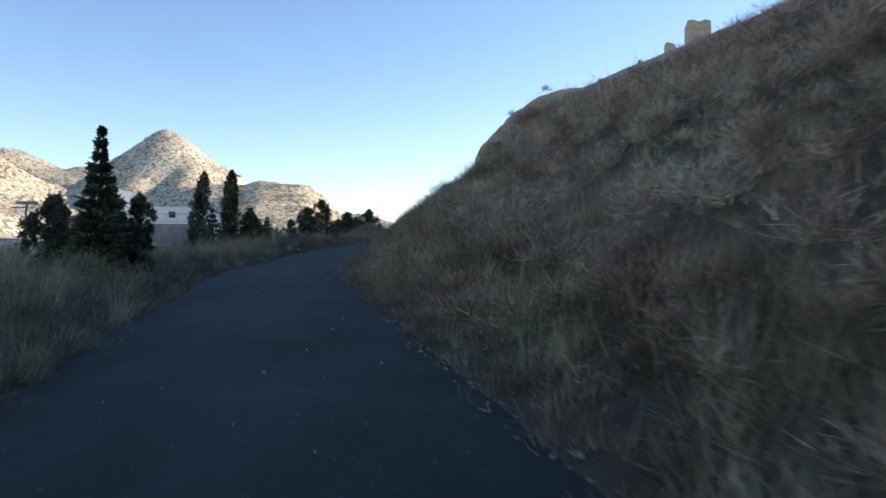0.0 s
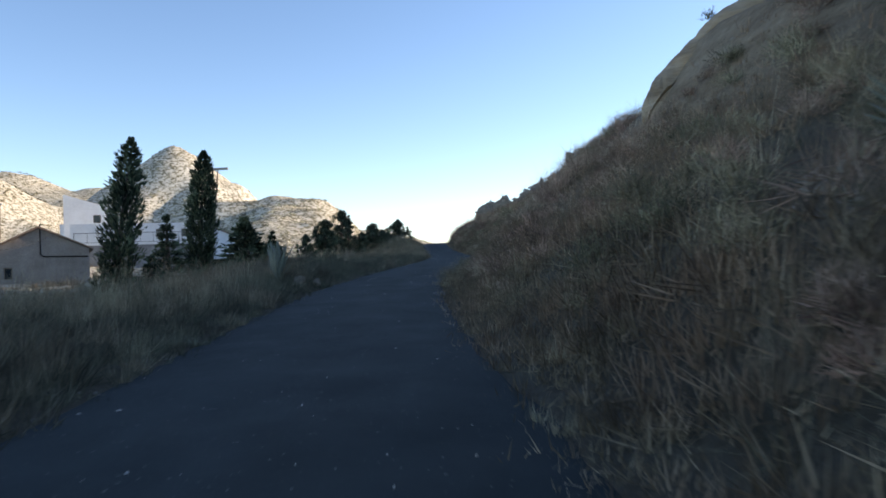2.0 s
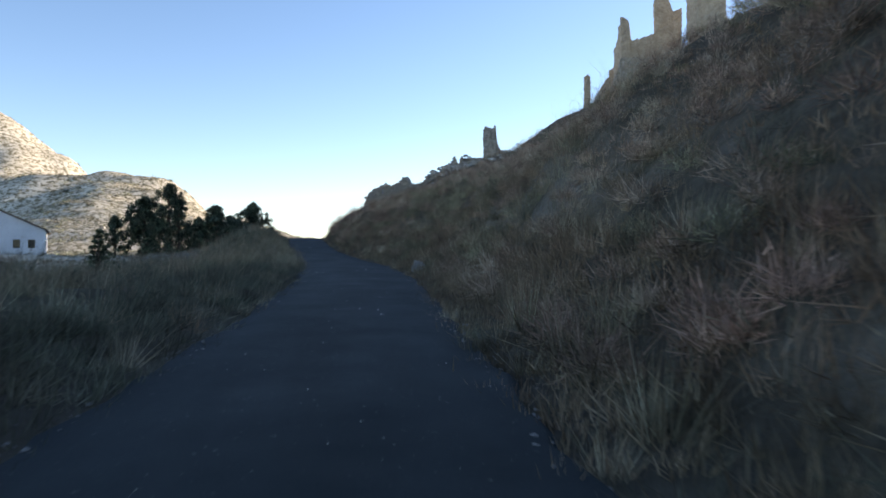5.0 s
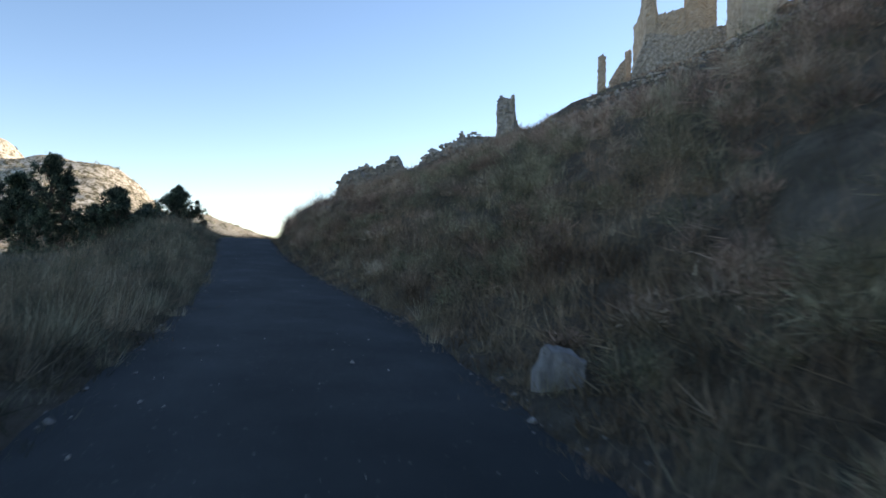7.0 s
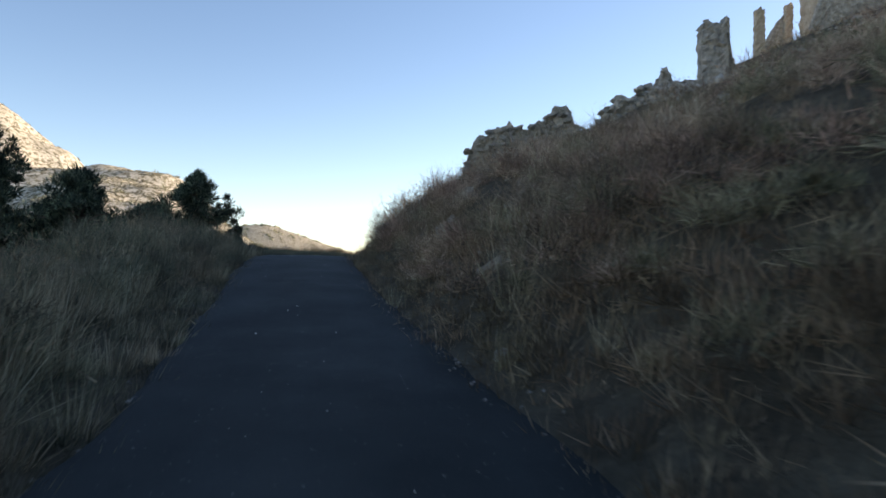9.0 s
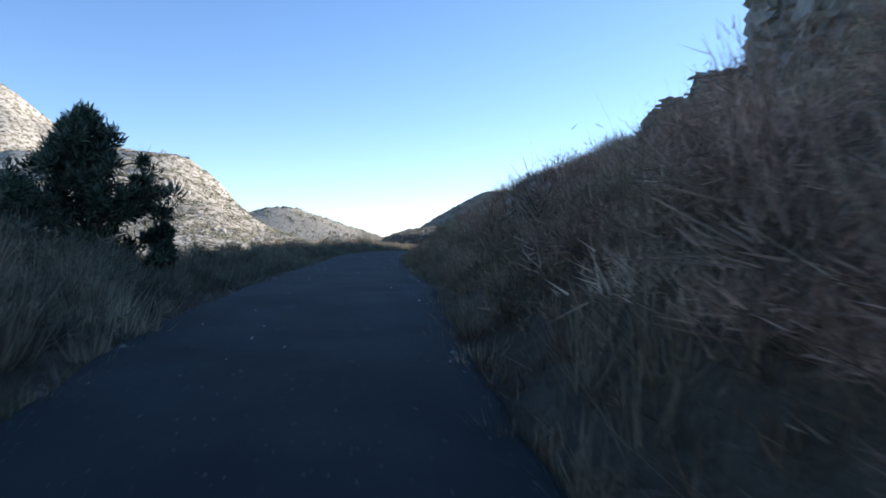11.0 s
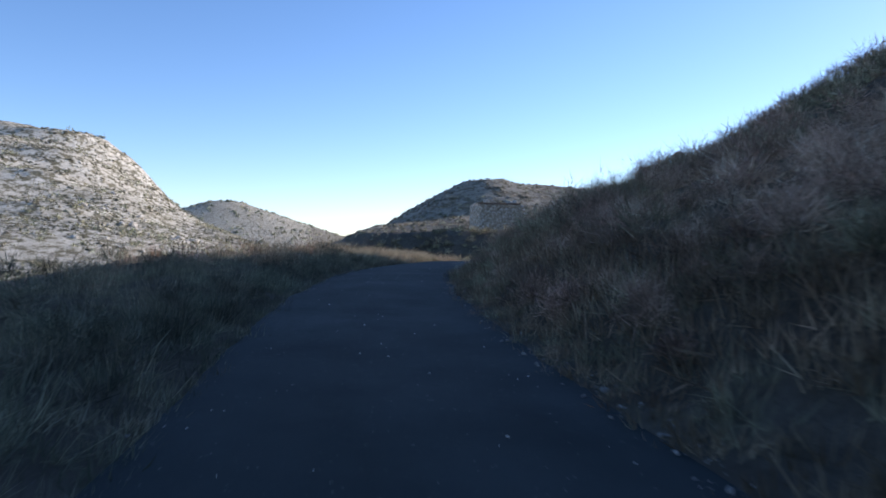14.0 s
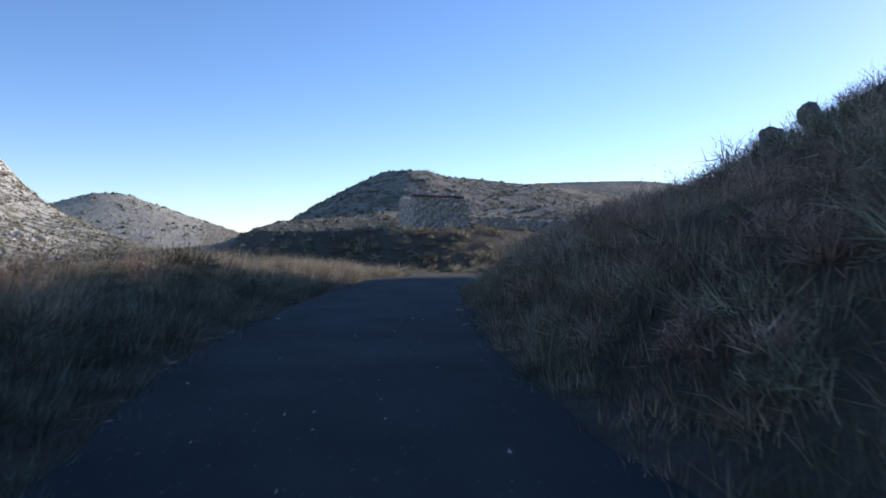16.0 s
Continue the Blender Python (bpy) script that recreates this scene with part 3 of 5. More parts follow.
for side in (1, -1):
    P, tall = verge(side)
    pick = rs.uniform(size=len(P))
    greenish = pick + .5 * wobble(P[:, 0], P[:, 1], 4.0, 41) > (.78 if side > 0 else np.interp(P[:, 1], [60, 70], [.36, .2]))
    # more straw tufts near y 28 on the left; their paleness also mimics sunlight
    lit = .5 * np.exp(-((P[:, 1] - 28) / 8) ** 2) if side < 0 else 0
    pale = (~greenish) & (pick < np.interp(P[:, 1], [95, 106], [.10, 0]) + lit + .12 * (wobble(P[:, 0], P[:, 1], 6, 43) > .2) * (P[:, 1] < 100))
    rest = ~greenish & ~pale
    close = np.abs(P[:, 0] - road_x(P[:, 1])) < 4
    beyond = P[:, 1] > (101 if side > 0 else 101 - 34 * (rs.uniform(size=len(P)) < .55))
    for at_edge in (True, False):
        where = close == at_edge
        a = rest & where & ~beyond
        stuff("dry_grass", tufts(P[a], 60, tall[a] * 1.1, .16, .62, .0058, .42, True), mat_grass if at_edge and side > 0 else mat_upper, "dry brown grass along the asphalt edge", "grass")
        a = greenish & where & ~beyond
        stuff("green_grass", tufts(P[a], 60, tall[a], .17, .66, .0064, .42, True), mat_green, "dull green weeds and grass on the verge", "grass")
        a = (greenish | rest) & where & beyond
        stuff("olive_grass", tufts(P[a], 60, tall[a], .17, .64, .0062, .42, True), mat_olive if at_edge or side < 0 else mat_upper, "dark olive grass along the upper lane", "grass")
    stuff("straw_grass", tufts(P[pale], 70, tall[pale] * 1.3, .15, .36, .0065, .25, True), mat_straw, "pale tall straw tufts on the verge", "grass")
    rest = rest & ~(beyond & close)
    stuff("seed_heads", plumes(P[rest], tall[rest], 28, .09, .009), mat_plume, "fine pale brown seed heads over the dry grass", "grass")

for a, b in ((1.66, 4.2), (-3.6, -1.62)):
    P, d = scatter(a, b, -7, 152, 20)
    tall = rs.uniform(.16, .4, len(P)) * np.clip(.6 + (np.abs(d) - 1.7) * .5, .6, 1.4)
    stuff("low_grass", tufts(P, 26, tall * (1.3 if a > 0 else 1.25), .17, .7, .016, simple=True), mat_green if a < 0 else mat_grass, "short matted grass at the asphalt edge", "grass")

P, d = scatter(-4.6, -1.75, 66, 104, 2.6, patchy(2.6, 44, -.55))
tall = rs.uniform(.55, 1.15, len(P)) * np.clip(.45 + (-d - 1.7) * .6, .45, 1.25)
stuff("reed_grass", tufts(P, 70, tall, .2, .3, .009, .3, True), mat_straw, "tall pale reedy grass along the verge", "grass")
k = rs.uniform(size=len(P)) < .6
stuff("seed_heads", plumes(P[k], tall[k] * 1.15, 16, .16, .012), mat_plume, "soft plumes over the tall verge grass", "grass")
P, d = scatter(-4.9, -2.8, 28.5, 33.5, 4.5)
tall = rs.uniform(.6, 1.05, len(P))
stuff("straw_grass", tufts(P, 80, tall, .16, .34, .007, .3, True), mat_straw, "clump of tall pale straw grass on the verge", "grass")
stuff("seed_heads", plumes(P, tall * 1.15, 16, .14, .011), mat_plume, "soft plumes over the straw clump", "grass")
P, d = scatter(-7, -3.4, 60, 152, 10)
stuff("low_grass", tufts(P, 14, rs.uniform(.18, .4, len(P)), .16, .65, .013, simple=True), mat_green, "matted green grass between the bushes of the verge", "grass")

# grass higher up the slope and down in the hollow
P, d = scatter(5, 22, -6, 165, 2.6, patchy(3.5, 51, -.85))
east = (P[:, 1] > 55) & (P[:, 1] < 105) & (rs.uniform(size=len(P)) < .75)
stuff("slope_grass", tufts(P[east], 20, rs.uniform(.2, .5, int(east.sum())), .26, .7, .018, simple=True), mat_russet, "russet dry grass on the slope", "grass")
P = P[~east]
stuff("slope_grass", tufts(P, 20, rs.uniform(.2, .5, len(P)), .26, .7, .018, simple=True), mat_upper, "sparse dry grass on the stony slope", "grass")
P, d = scatter(22, 66, 0, 185, .75, patchy(6, 53, -.3))
stuff("slope_grass", tufts(P, 16, rs.uniform(.2, .45, len(P)), .4, .6, .035, simple=True), mat_upper, "thin dry grass high on the hillside", "grass")
P, d = scatter(-34, -7, 0, 200, 1.1, patchy(4, 55, -.5))
up = P[:, 1] > 98
stuff("hollow_grass", tufts(P[up], 13, rs.uniform(.35, .7, int(up.sum())), .25, .45, .03, simple=True), mat_green, "dull green grass in the upper hollow", "grass")
P = P[~up]
stuff("hollow_grass", tufts(P, 13, rs.uniform(.35, .8, len(P)), .25, .45, .03, simple=True), mat_grass, "dry grass in the hollow beside the lane", "grass")
x, y = rs.uniform(-4, 75, 16000), rs.uniform(174, 242, 16000)
z = height(x, y)
step = (z + .25 * wobble(x, y, 12, 93)) / 1.5
k = (step - np.floor(step) < .22) & (z > 5.5) & (wobble(x, y, 5, 95) > -.5)
P = np.stack([x, y, z], 1)[k]
stuff("terrace_grass", tufts(P, 12, rs.uniform(.25, .6, len(P)), .3, .5, .04, simple=True), mat_straw, "pale dry grass along the old terrace edges", "grass")
x, y = rs.uniform(-7.5, 1.5, 2600), rs.uniform(149, 162, 2600)
aside = (x - road_x(y)) * road_cos(y)
k = (aside < -1.75) & (aside > -7.5) & ((y > 156.5) & (aside > -5.5) | (rs.uniform(size=2600) < .3)) & (wobble(x, y, 1.6, 58) > -.5)
P = np.stack([x[k], y[k], height(x[k], y[k])], 1)
stuff("straw_grass", tufts(P, 34, rs.uniform(.35, .8, len(P)), .2, .42, .014, simple=True), mat_straw, "pale dry grass at the bend, in sunlight", "grass")
P, d = scatter(-8.5, -3.5, 139, 155, 2.2, patchy(1.6, 59, .1))
tall = rs.uniform(.5, 1.15, len(P)) * (1 + .3 * wobble(P[:, 0], P[:, 1], 2.2, 57))
stuff("reed_grass", tufts(P, 50, tall, .2, .34, .009, .3, True), mat_upper, "tall soft brown grass before the bend", "grass")
stuff("seed_heads", plumes(P, tall * 1.1, 14, .15, .012), mat_plume, "soft plumes over the grass before the bend", "grass")


def scrub(P, blades, size, width):
    """Thorny domes: many short twigs out of one root."""
    n = len(P)
    idx = np.repeat(np.arange(n), blades)
    m = len(idx)
    az, el = rs.uniform(0, 2 * np.pi, m), np.arcsin(rs.uniform(.0, 1, m))
    out = np.stack([np.cos(az) * np.cos(el), np.sin(az) * np.cos(el), np.sin(el) * .85], 1)
    s = size[idx] * (1 + .35 * np.sin(az * 3 + idx) * np.cos(el * 2 + idx * 2.1))
    start = rs.uniform(.3, .95, m)
    base = P[idx] + out * (s * start)[:, None]
    way = out * .8 + rs.normal(0, .5, (m, 3)) + np.array([0, 0, .3])
    way /= np.linalg.norm(way, axis=1)[:, None]
    V, (quads, tris) = blade_arrays(base, way, s * (.12 + .24 * (1 - start)) * rs.uniform(.6, 1.2, m), width * rs.uniform(.6, 1.5, m) * (s / size.mean()), rs.uniform(-.1, .25, m), True)
    return V, [quads, tris]


def shrubs(P, size, twigs, width, flat=.75):
    """Feathery rounded shrubs: fine twigs arching out of the root all round."""
    n = len(P)
    idx = np.repeat(np.arange(n), twigs)
    m = len(idx)
    az, up = rs.uniform(0, 6.2832, m), rs.uniform(.02, 1, m) ** .8
    el = np.arcsin(up)
    lobe = 1 + .28 * np.sin(az * 3 + idx * 1.7) * np.cos(el * 2) + .18 * np.sin(az * 5 + idx * 2.9 + el * 4)
    out = np.stack([np.cos(az) * np.cos(el), np.sin(az) * np.cos(el), np.sin(el) * flat * 1.15], 1)
    s = size[idx] * lobe
    start = rs.uniform(.25, .8, m)
    base = P[idx] + out * (s * start)[:, None]
    way = out * .65 + rs.normal(0, .42, (m, 3)) + np.array([.06, -.02, .42])
    way /= np.linalg.norm(way, axis=1)[:, None]
    V, (quads, tris) = blade_arrays(base, way, s * (1.08 - start) * rs.uniform(.55, 1.15, m), width * rs.uniform(.6, 1.5, m), rs.uniform(0, .35, m), True)
    return V, [quads, tris]


def shrub_stuff(arrays, mat, label):
    return stuff("scrub", arrays, mat, label, "shrub")


def banked(d0, d1, y0, y1, per_m2, size, twigs, width, keep=None):
    """Shrubs over a stretch of the bank, in three colours by patches."""
    P, d = scatter(d0, d1, y0, y1, per_m2, keep)
    sz = rs.uniform(size[0], size[1], len(P)) * rs.choice([.6, .85, 1.0, 1.3], len(P), p=[.25, .35, .3, .1]) * np.clip(.45 + d / 9, .6, 1)
    P[:, 2] += sz * .08
    tone = wobble(P[:, 0], P[:, 1], 6, 161) + .7 * wobble(P[:, 0], P[:, 1], 1.7, 162) + rs.normal(0, .25, len(P))
    warm = (tone > .35) | ((P[:, 1] > 52) & (P[:, 1] < 100) & (tone > -.15))
    cold = ~warm & (tone < -.4)
    for k, mat, label in ((warm, mat_russet, "russet dry scrub on the bank"), (cold, mat_olive, "dark olive scrub on the bank"), (~warm & ~cold, mat_scrub, "grey brown thorny scrub on the bank")):
        shrub_stuff(shrubs(P[k], sz[k], twigs, width), mat, label)


banked(2.5, 9, -4, 162, 1.6, (.4, .8), 280, .012, patchy(3, 61, -.95))
banked(9, 24, -4, 170, 1.3, (.48, .85), 150, .017)
banked(24, 44, 0, 185, .34, (.45, .85), 60, .038)
banked(44, 80, 0, 190, .11, (.5, .9), 26, .07)
P, d = scatter(2.2, 5.5, 84, 106, 1.1)
P[:, 2] += .15
shrub_stuff(shrubs(P, rs.uniform(.3, .6, len(P)) * np.clip(d / 3, .75, 1.1), 170, .011), mat_scrub, "dark brown bushes on the cut bank")
x, y = rs.uniform(-8, 40, 900), rs.uniform(168, 183, 900)
k = (np.abs(x - road_x(y)) * road_cos(y) > 2.4) & (np.hypot(x - 9.75, y - 183) > 3.2)
P = np.stack([x[k], y[k], height(x[k], y[k])], 1)
shrub_stuff(shrubs(P, rs.uniform(.3, .8, len(P)), 90, .035, .7), mat_olive, "dark scrub on the slope below the hut")
P, d = scatter(-9, -3.4, 5, 22, 1.0, patchy(2.2, 75, -.6))
P[:, 2] += .15
shrub_stuff(shrubs(P, rs.uniform(.4, .85, len(P)) * np.clip(-d / 5.5, .6, 1.1), 230, .011, .9), mat_olive, "dark olive bushes below the cypress")
P, d = scatter(-8.5, -2.7, 22, 70, .55, patchy(2.4, 77, -.4))
P[:, 2] += .08
shrub_stuff(shrubs(P, rs.uniform(.3, .6, len(P)) * np.clip(-d / 4.5, .6, 1.1), 200, .01, .85), mat_green, "low grey green bushes in the verge grass")
P, d = scatter(-6.2, -2.6, 70, 101, .8)
P[:, 2] += .2
shrub_stuff(shrubs(P, rs.uniform(.35, .7, len(P)) * np.clip(-d / 4, .7, 1.1), 220, .011, .95), mat_green, "grey green bushes along the verge")
P, d = scatter(-5.2, -2.7, 85, 105, 1.2, patchy(2.4, 68, -.5))
P[:, 2] += .2
shrub_stuff(shrubs(P, rs.uniform(.45, .8, len(P)) * np.clip(-d / 4.5, .6, 1.05), 240, .012, 1.0), mat_green, "feathery grey green bushes before the pines")
P, d = scatter(-10, -2.5, 106, 150, .55, patchy(3, 70, -.3))
P[:, 2] += .15
shrub_stuff(shrubs(P, rs.uniform(.35, .75, len(P)) * np.clip(-d / 4.5, .5, 1.05), 150, .012), mat_green, "soft grey green bushes on the upper verge")
P, d = scatter(2.6, 6.5, 95, 107, .5, patchy(2.6, 69, -.5))
P[:, 2] += .25
shrub_stuff(shrubs(P, rs.uniform(.5, .85, len(P)), 260, .012, .9), mat_scrub, "soft brown bushes along the top of the cut bank")
P, d = scatter(-30, -4.5, 0, 185, .16, patchy(6, 65, -.1))
stuff("scrub", scrub(P, 130, rs.uniform(.3, .7, len(P)), .026), mat_scrub, "brown scrub in the hollow", "shrub")


def hill_clumps(x0, x1, y0, y1, n, low, size, width, blades):
    x, y = rs.uniform(x0, x1, n), rs.uniform(y0, y1, n)
    z = height(x, y)
    k = (z > low) & (np.abs(x - road_x(y)) > 9) & (wobble(x, y, 13, 71) + .6 * wobble(x, y, 4, 72) > -.45)
    P = np.stack([x[k], y[k], z[k]], 1)
    n = len(P)
    big = rs.uniform(.3, 1.0, n) * size * .75
    ring = rs.uniform(0, 6.28, n)[:, None] + np.arange(5)[None] * 1.2566
    reach = big[:, None] * rs.uniform(.6, 1.2, (n, 5))
    rim = np.stack([np.cos(ring) * reach, np.sin(ring) * reach, np.full((n, 5), -.15) * big[:, None]], -1) + P[:, None]
    top = P + np.stack([rs.normal(0, .2, n) * big, rs.normal(0, .2, n) * big, big * rs.uniform(.35, .65, n)], 1)
    V = np.concatenate([rim, top[:, None]], 1).reshape(-1, 3)
    k = np.arange(n)[:, None] * 6
    T = np.concatenate([k + np.array([[a, (a + 1) % 5, 5]]) for a in range(5)])
    idx = np.repeat(np.arange(n), blades // 2)
    m = len(idx)
    way = rs.normal(0, .6, (m, 3)) + np.array([0, 0, .9])
    way /= np.linalg.norm(way, axis=1)[:, None]
    return joined([(V, [np.zeros((0, 4), int), T]), blade_arrays(P[idx], way, big[idx] * rs.uniform(.8, 1.3, m), width * rs.uniform(.5, 1, m), rs.uniform(0, .2, m), True)])


stuff("hill_scrub", joined([hill_clumps(-80, -8, 170, 270, 10000, 3.5, .55, .09, 6), hill_clumps(-200, -50, 200, 345, 4500, 6, .8, .18, 4),
                            hill_clumps(-300, -110, 230, 430, 3500, 12, 1.3, .4, 8), hill_clumps(-5, 90, 184, 250, 5200, 4.5, .6, .12, 10),
                            hill_clumps(-330, 80, 800, 1030, 3000, 10, 2, .7, 4)]),
      mat_hillscrub, "grey green scrub dotted over the pale hills", "shrub")

x, y = rs.uniform(-105, -9, 5200), rs.uniform(112, 275, 5200)
k = (wobble(x, y, 16, 73) + .7 * wobble(x, y, 5, 74) > -.25) & (x - road_x(y) < -14)
P = np.stack([x[k], y[k], height(x[k], y[k])], 1)
stuff("hill_bushes", hill_clumps(-330, 80, 780, 1035, 700, 8, 5.5, 1.4, 6), mat_hillbush, "dark bushes dotted over the far hill", "shrub")
stuff("hill_bushes", scrub(P, 24, rs.uniform(.25, .95, len(P)) * rs.uniform(.6, 1.15, len(P)), .13), mat_hillbush, "dark olive bushes over the foot of the pale hill", "shrub")


# ---- stones ----
def rock_mesh(name, mat, seed, squash=.75, level=2):
    r = np.random.RandomState(seed)
    bm = bmesh.new()
    bmesh.ops.create_icosphere(bm, subdivisions=level, radius=1)
    cuts = [(Vector(r.normal(size=3)).normalized(), r.uniform(.42, .72)) for _ in range(16)]
    for v in bm.verts:
        for nrm, far in cuts:
            over = v.co.dot(nrm) - far
            if over > 0:
                v.co -= nrm * over
        v.co += Vector(r.normal(0, .035, 3))
        v.co.z *= squash
    me = bpy.data.meshes.new(name)
    bm.to_mesh(me)
    bm.free()
    me.materials.append(mat)
    return me


def stones(P, size, mat, name, label):
    """Many small stones in one mesh."""
    tmpl = []
    for k in range(5):
        me = rock_mesh("pebble", mat, 100 + k, .7, 1)
        v = np.array([q.co[:] for q in me.vertices])
        f = np.array([q.vertices[:] for q in me.polygons])
        tmpl.append((v, f))
        bpy.data.meshes.remove(me)
    V, F, k = [], [], 0
    for p, s in zip(P, size):
        v, f = tmpl[rs.randint(5)]
        a = rs.uniform(0, 6.28)
        c, w = math.cos(a), math.sin(a)
        q = v * s * rs.uniform(.7, 1.3, 3)
        q = np.stack([q[:, 0] * c - q[:, 1] * w, q[:, 0] * w + q[:, 1] * c, q[:, 2]], 1) + p
        V.append(q)
        F.append(f + k)
        k += len(v)
    ob = new(name, fast_mesh(name, np.concatenate(V), [np.concatenate(F)], mat))
    return tagged(ob, label, "stones", kind="stuff")


n = 2600
y = rs.uniform(-5, 155, n)
sd = rs.choice([-1, 1], n, p=[.35, .65])
dd = sd * (HALF + rs.normal(.02, .12, n))
keep = wobble(y, dd * 0 + sd * 9, 4, 81) > -.25
y, dd = y[keep], dd[keep]
x = dd + edge_shift(dd, y) + road_x(y)
z = np.where(np.abs(dd) < HALF - .05, road_z(y) + .01, np.maximum(height(x, y), road_z(y) - .02) + .01)
stones(np.stack([x, y, z], 1), rs.gamma(1.7, .009, len(y)) + .007, mat_gravel, "edge_gravel", "grey and white gravel along the asphalt edges")
n = 420
y = rs.uniform(-2, 150, n)
dd = rs.uniform(-1.6, 1.6, n)
stones(np.stack([dd + road_x(y), y, road_z(y) + .035 * (1 - (dd / HALF) ** 2) + .004], 1), rs.gamma(2, .004, n) + .005, mat_stone, "loose_chips", "pale chips and pebbles lying on the asphalt")
P, d = scatter(3, 30, -4, 165, .5, patchy(4, 83, .0))
stones(P, np.minimum(rs.gamma(1.6, .04, len(P)) + .025, .12), mat_crag, "slope_stones", "pale stones on the slope")
P, d = scatter(3.5, 6.6, 106.4, 110.4, 80, patchy(1.0, 85, -.25))
stones(P + np.array([0, 0, .03]), rs.gamma(2, .022, len(P)) + .04, mat_masonry, "rubble", "pale rubble spilled below the ruined wall")


x, y = rs.uniform(-46, -20, 420), rs.uniform(186, 228, 420)
k = (np.abs(wobble(x, y, 9, 96) + .3 * wobble(x, y, 3, 97)) < .2) & (height(x, y) > 5)
x, y = x[k], y[k]
size = rs.uniform(.4, 1.15, len(x))
stones(np.stack([x, y, height(x, y) - size * .2], 1), size, mat_marl, "marl_outcrop", "pale broken rock bands low on the hill")
P, d = scatter(3.9, 5.9, 8.5, 24, 60, patchy(1.3, 89, -.2))
stones(P, rs.gamma(1.5, .03, len(P)) + .02, mat_crag, "broken_rock", "brown stones and clods on the bare eroded cut")
P, d = scatter(4.5, 17, 98.5, 110, 3.2, patchy(2.5, 90, .15))
stones(P, rs.gamma(2, .06, len(P)) + .07, mat_masonry, "fallen_masonry", "fallen masonry round the ruined walls")
P, d = scatter(5, 19, 98.5, 109, 4.0, patchy(2.2, 98, .05))
size = np.minimum(rs.gamma(2.2, .07, len(P)) + .12, .45)
stones(P + np.stack([size * 0, size * 0, size * .3], 1), size, mat_stone, "fallen_masonry", "tumbled pale grey blocks below the ruined walls")
for mat, n, grain in ((mat_stone, 200, (.08, .22)), (mat_masonry, 220, (.1, .3))):
    u, off = rs.uniform(0, 1, n), rs.normal(0, .95, n)
    x, y = 5.2 + 4.6 * u + .55 * off, 102.2 + 3.6 * u - .83 * off
    z = height(x, y) + np.clip(.9 - .4 * np.abs(off + .6), .05, None) * rs.uniform(0, 1, n)
    stones(np.stack([x, y, z], 1), rs.uniform(*grain, n), mat, "rubble", "heap of tumbled pale wall stones beside the ruined stub")
P, d = scatter(7, 20, 88, 112, .55)
stones(P, rs.gamma(2, .05, len(P)) + .09, mat_stone, "slope_stones", "scattered pale stones in the scrub below the ruins")
P, d = scatter(5.6, 8.2, 92.5, 99, 16, patchy(1.4, 86, -.1))
stones(P, rs.gamma(2, .06, len(P)) + .08, mat_crag, "broken_rock", "broken brown rock along a ledge of the bank")
x, y = rs.uniform(24, 56, 420), rs.uniform(117, 132, 420)
stones(np.stack([x, y, height(x, y) + .05], 1), rs.gamma(2, .09, 420) + .1, mat_masonry, "fallen_masonry", "fallen masonry below the ruined house")
x, y = rs.uniform(-66, -18, 1500), rs.uniform(182, 256, 1500)
k = (height(x, y) > 5.5) & (wobble(x, y, 11, 87) + .5 * wobble(x, y, 3, 88) > .05)
x, y = x[k], y[k]
size = rs.gamma(1.6, .16, len(x)) + .15
stones(np.stack([x, y, height(x, y) - size * .35], 1), size, mat_marl, "marl_outcrop", "pale blocky rock breaking out of the hill")


def single_rock(x, y, size, seed, label, top, mat=None):
    ob = new("rock", rock_mesh("rock", mat or mat_boulder, seed, 1, 3))
    ob.matrix_basis = Matrix.Translation((x, y, top - size[2] * .62)) @ Matrix.Diagonal((*size, 1))
    return tagged(ob, label, "rock", "roadside rocks")


for k, (dd, yy, sz) in enumerate(((3.0, 88.6, .6), (3.7, 90.4, .8), (3.2, 92.7, .7), (4.6, 92.2, .8), (3.9, 95.0, .75), (5.4, 94.2, .7), (3.1, 97.2, .6), (4.8, 98.0, .7))):
    xx = dd + float(road_x(yy))
    single_rock(xx, yy, (sz * .8, sz, sz * .85), 60 + k, "weathered brown rock showing in the cut bank", float(height(np.array(xx), np.array(yy))) + sz * .14, mat_crag)
single_rock(-1.66, 64.7, (.3, .25, .5), 5, "pale angular boulder standing at the asphalt edge", 3.03)
single_rock(-3.3, 85.5, (.17, .14, .24), 6, "small pale stone at the asphalt edge", 3.85)
single_rock(-7.75, 38.2, (.19, .16, .2), 7, "pale limestone boulder in the verge grass", 1.84, mat_crag)
single_rock(-8.2, 37.9, (.27, .22, .3), 8, "large pale boulder beside the agave", 1.86, mat_crag)

single_rock(6.9, 146.4, (.4, .35, .55), 71, "weathered rock stump on the upper bank", 10.1, mat_crag)
single_rock(8.7, 146.9, (.5, .4, .5), 72, "blocky weathered rock on the upper bank", 10.85, mat_crag)


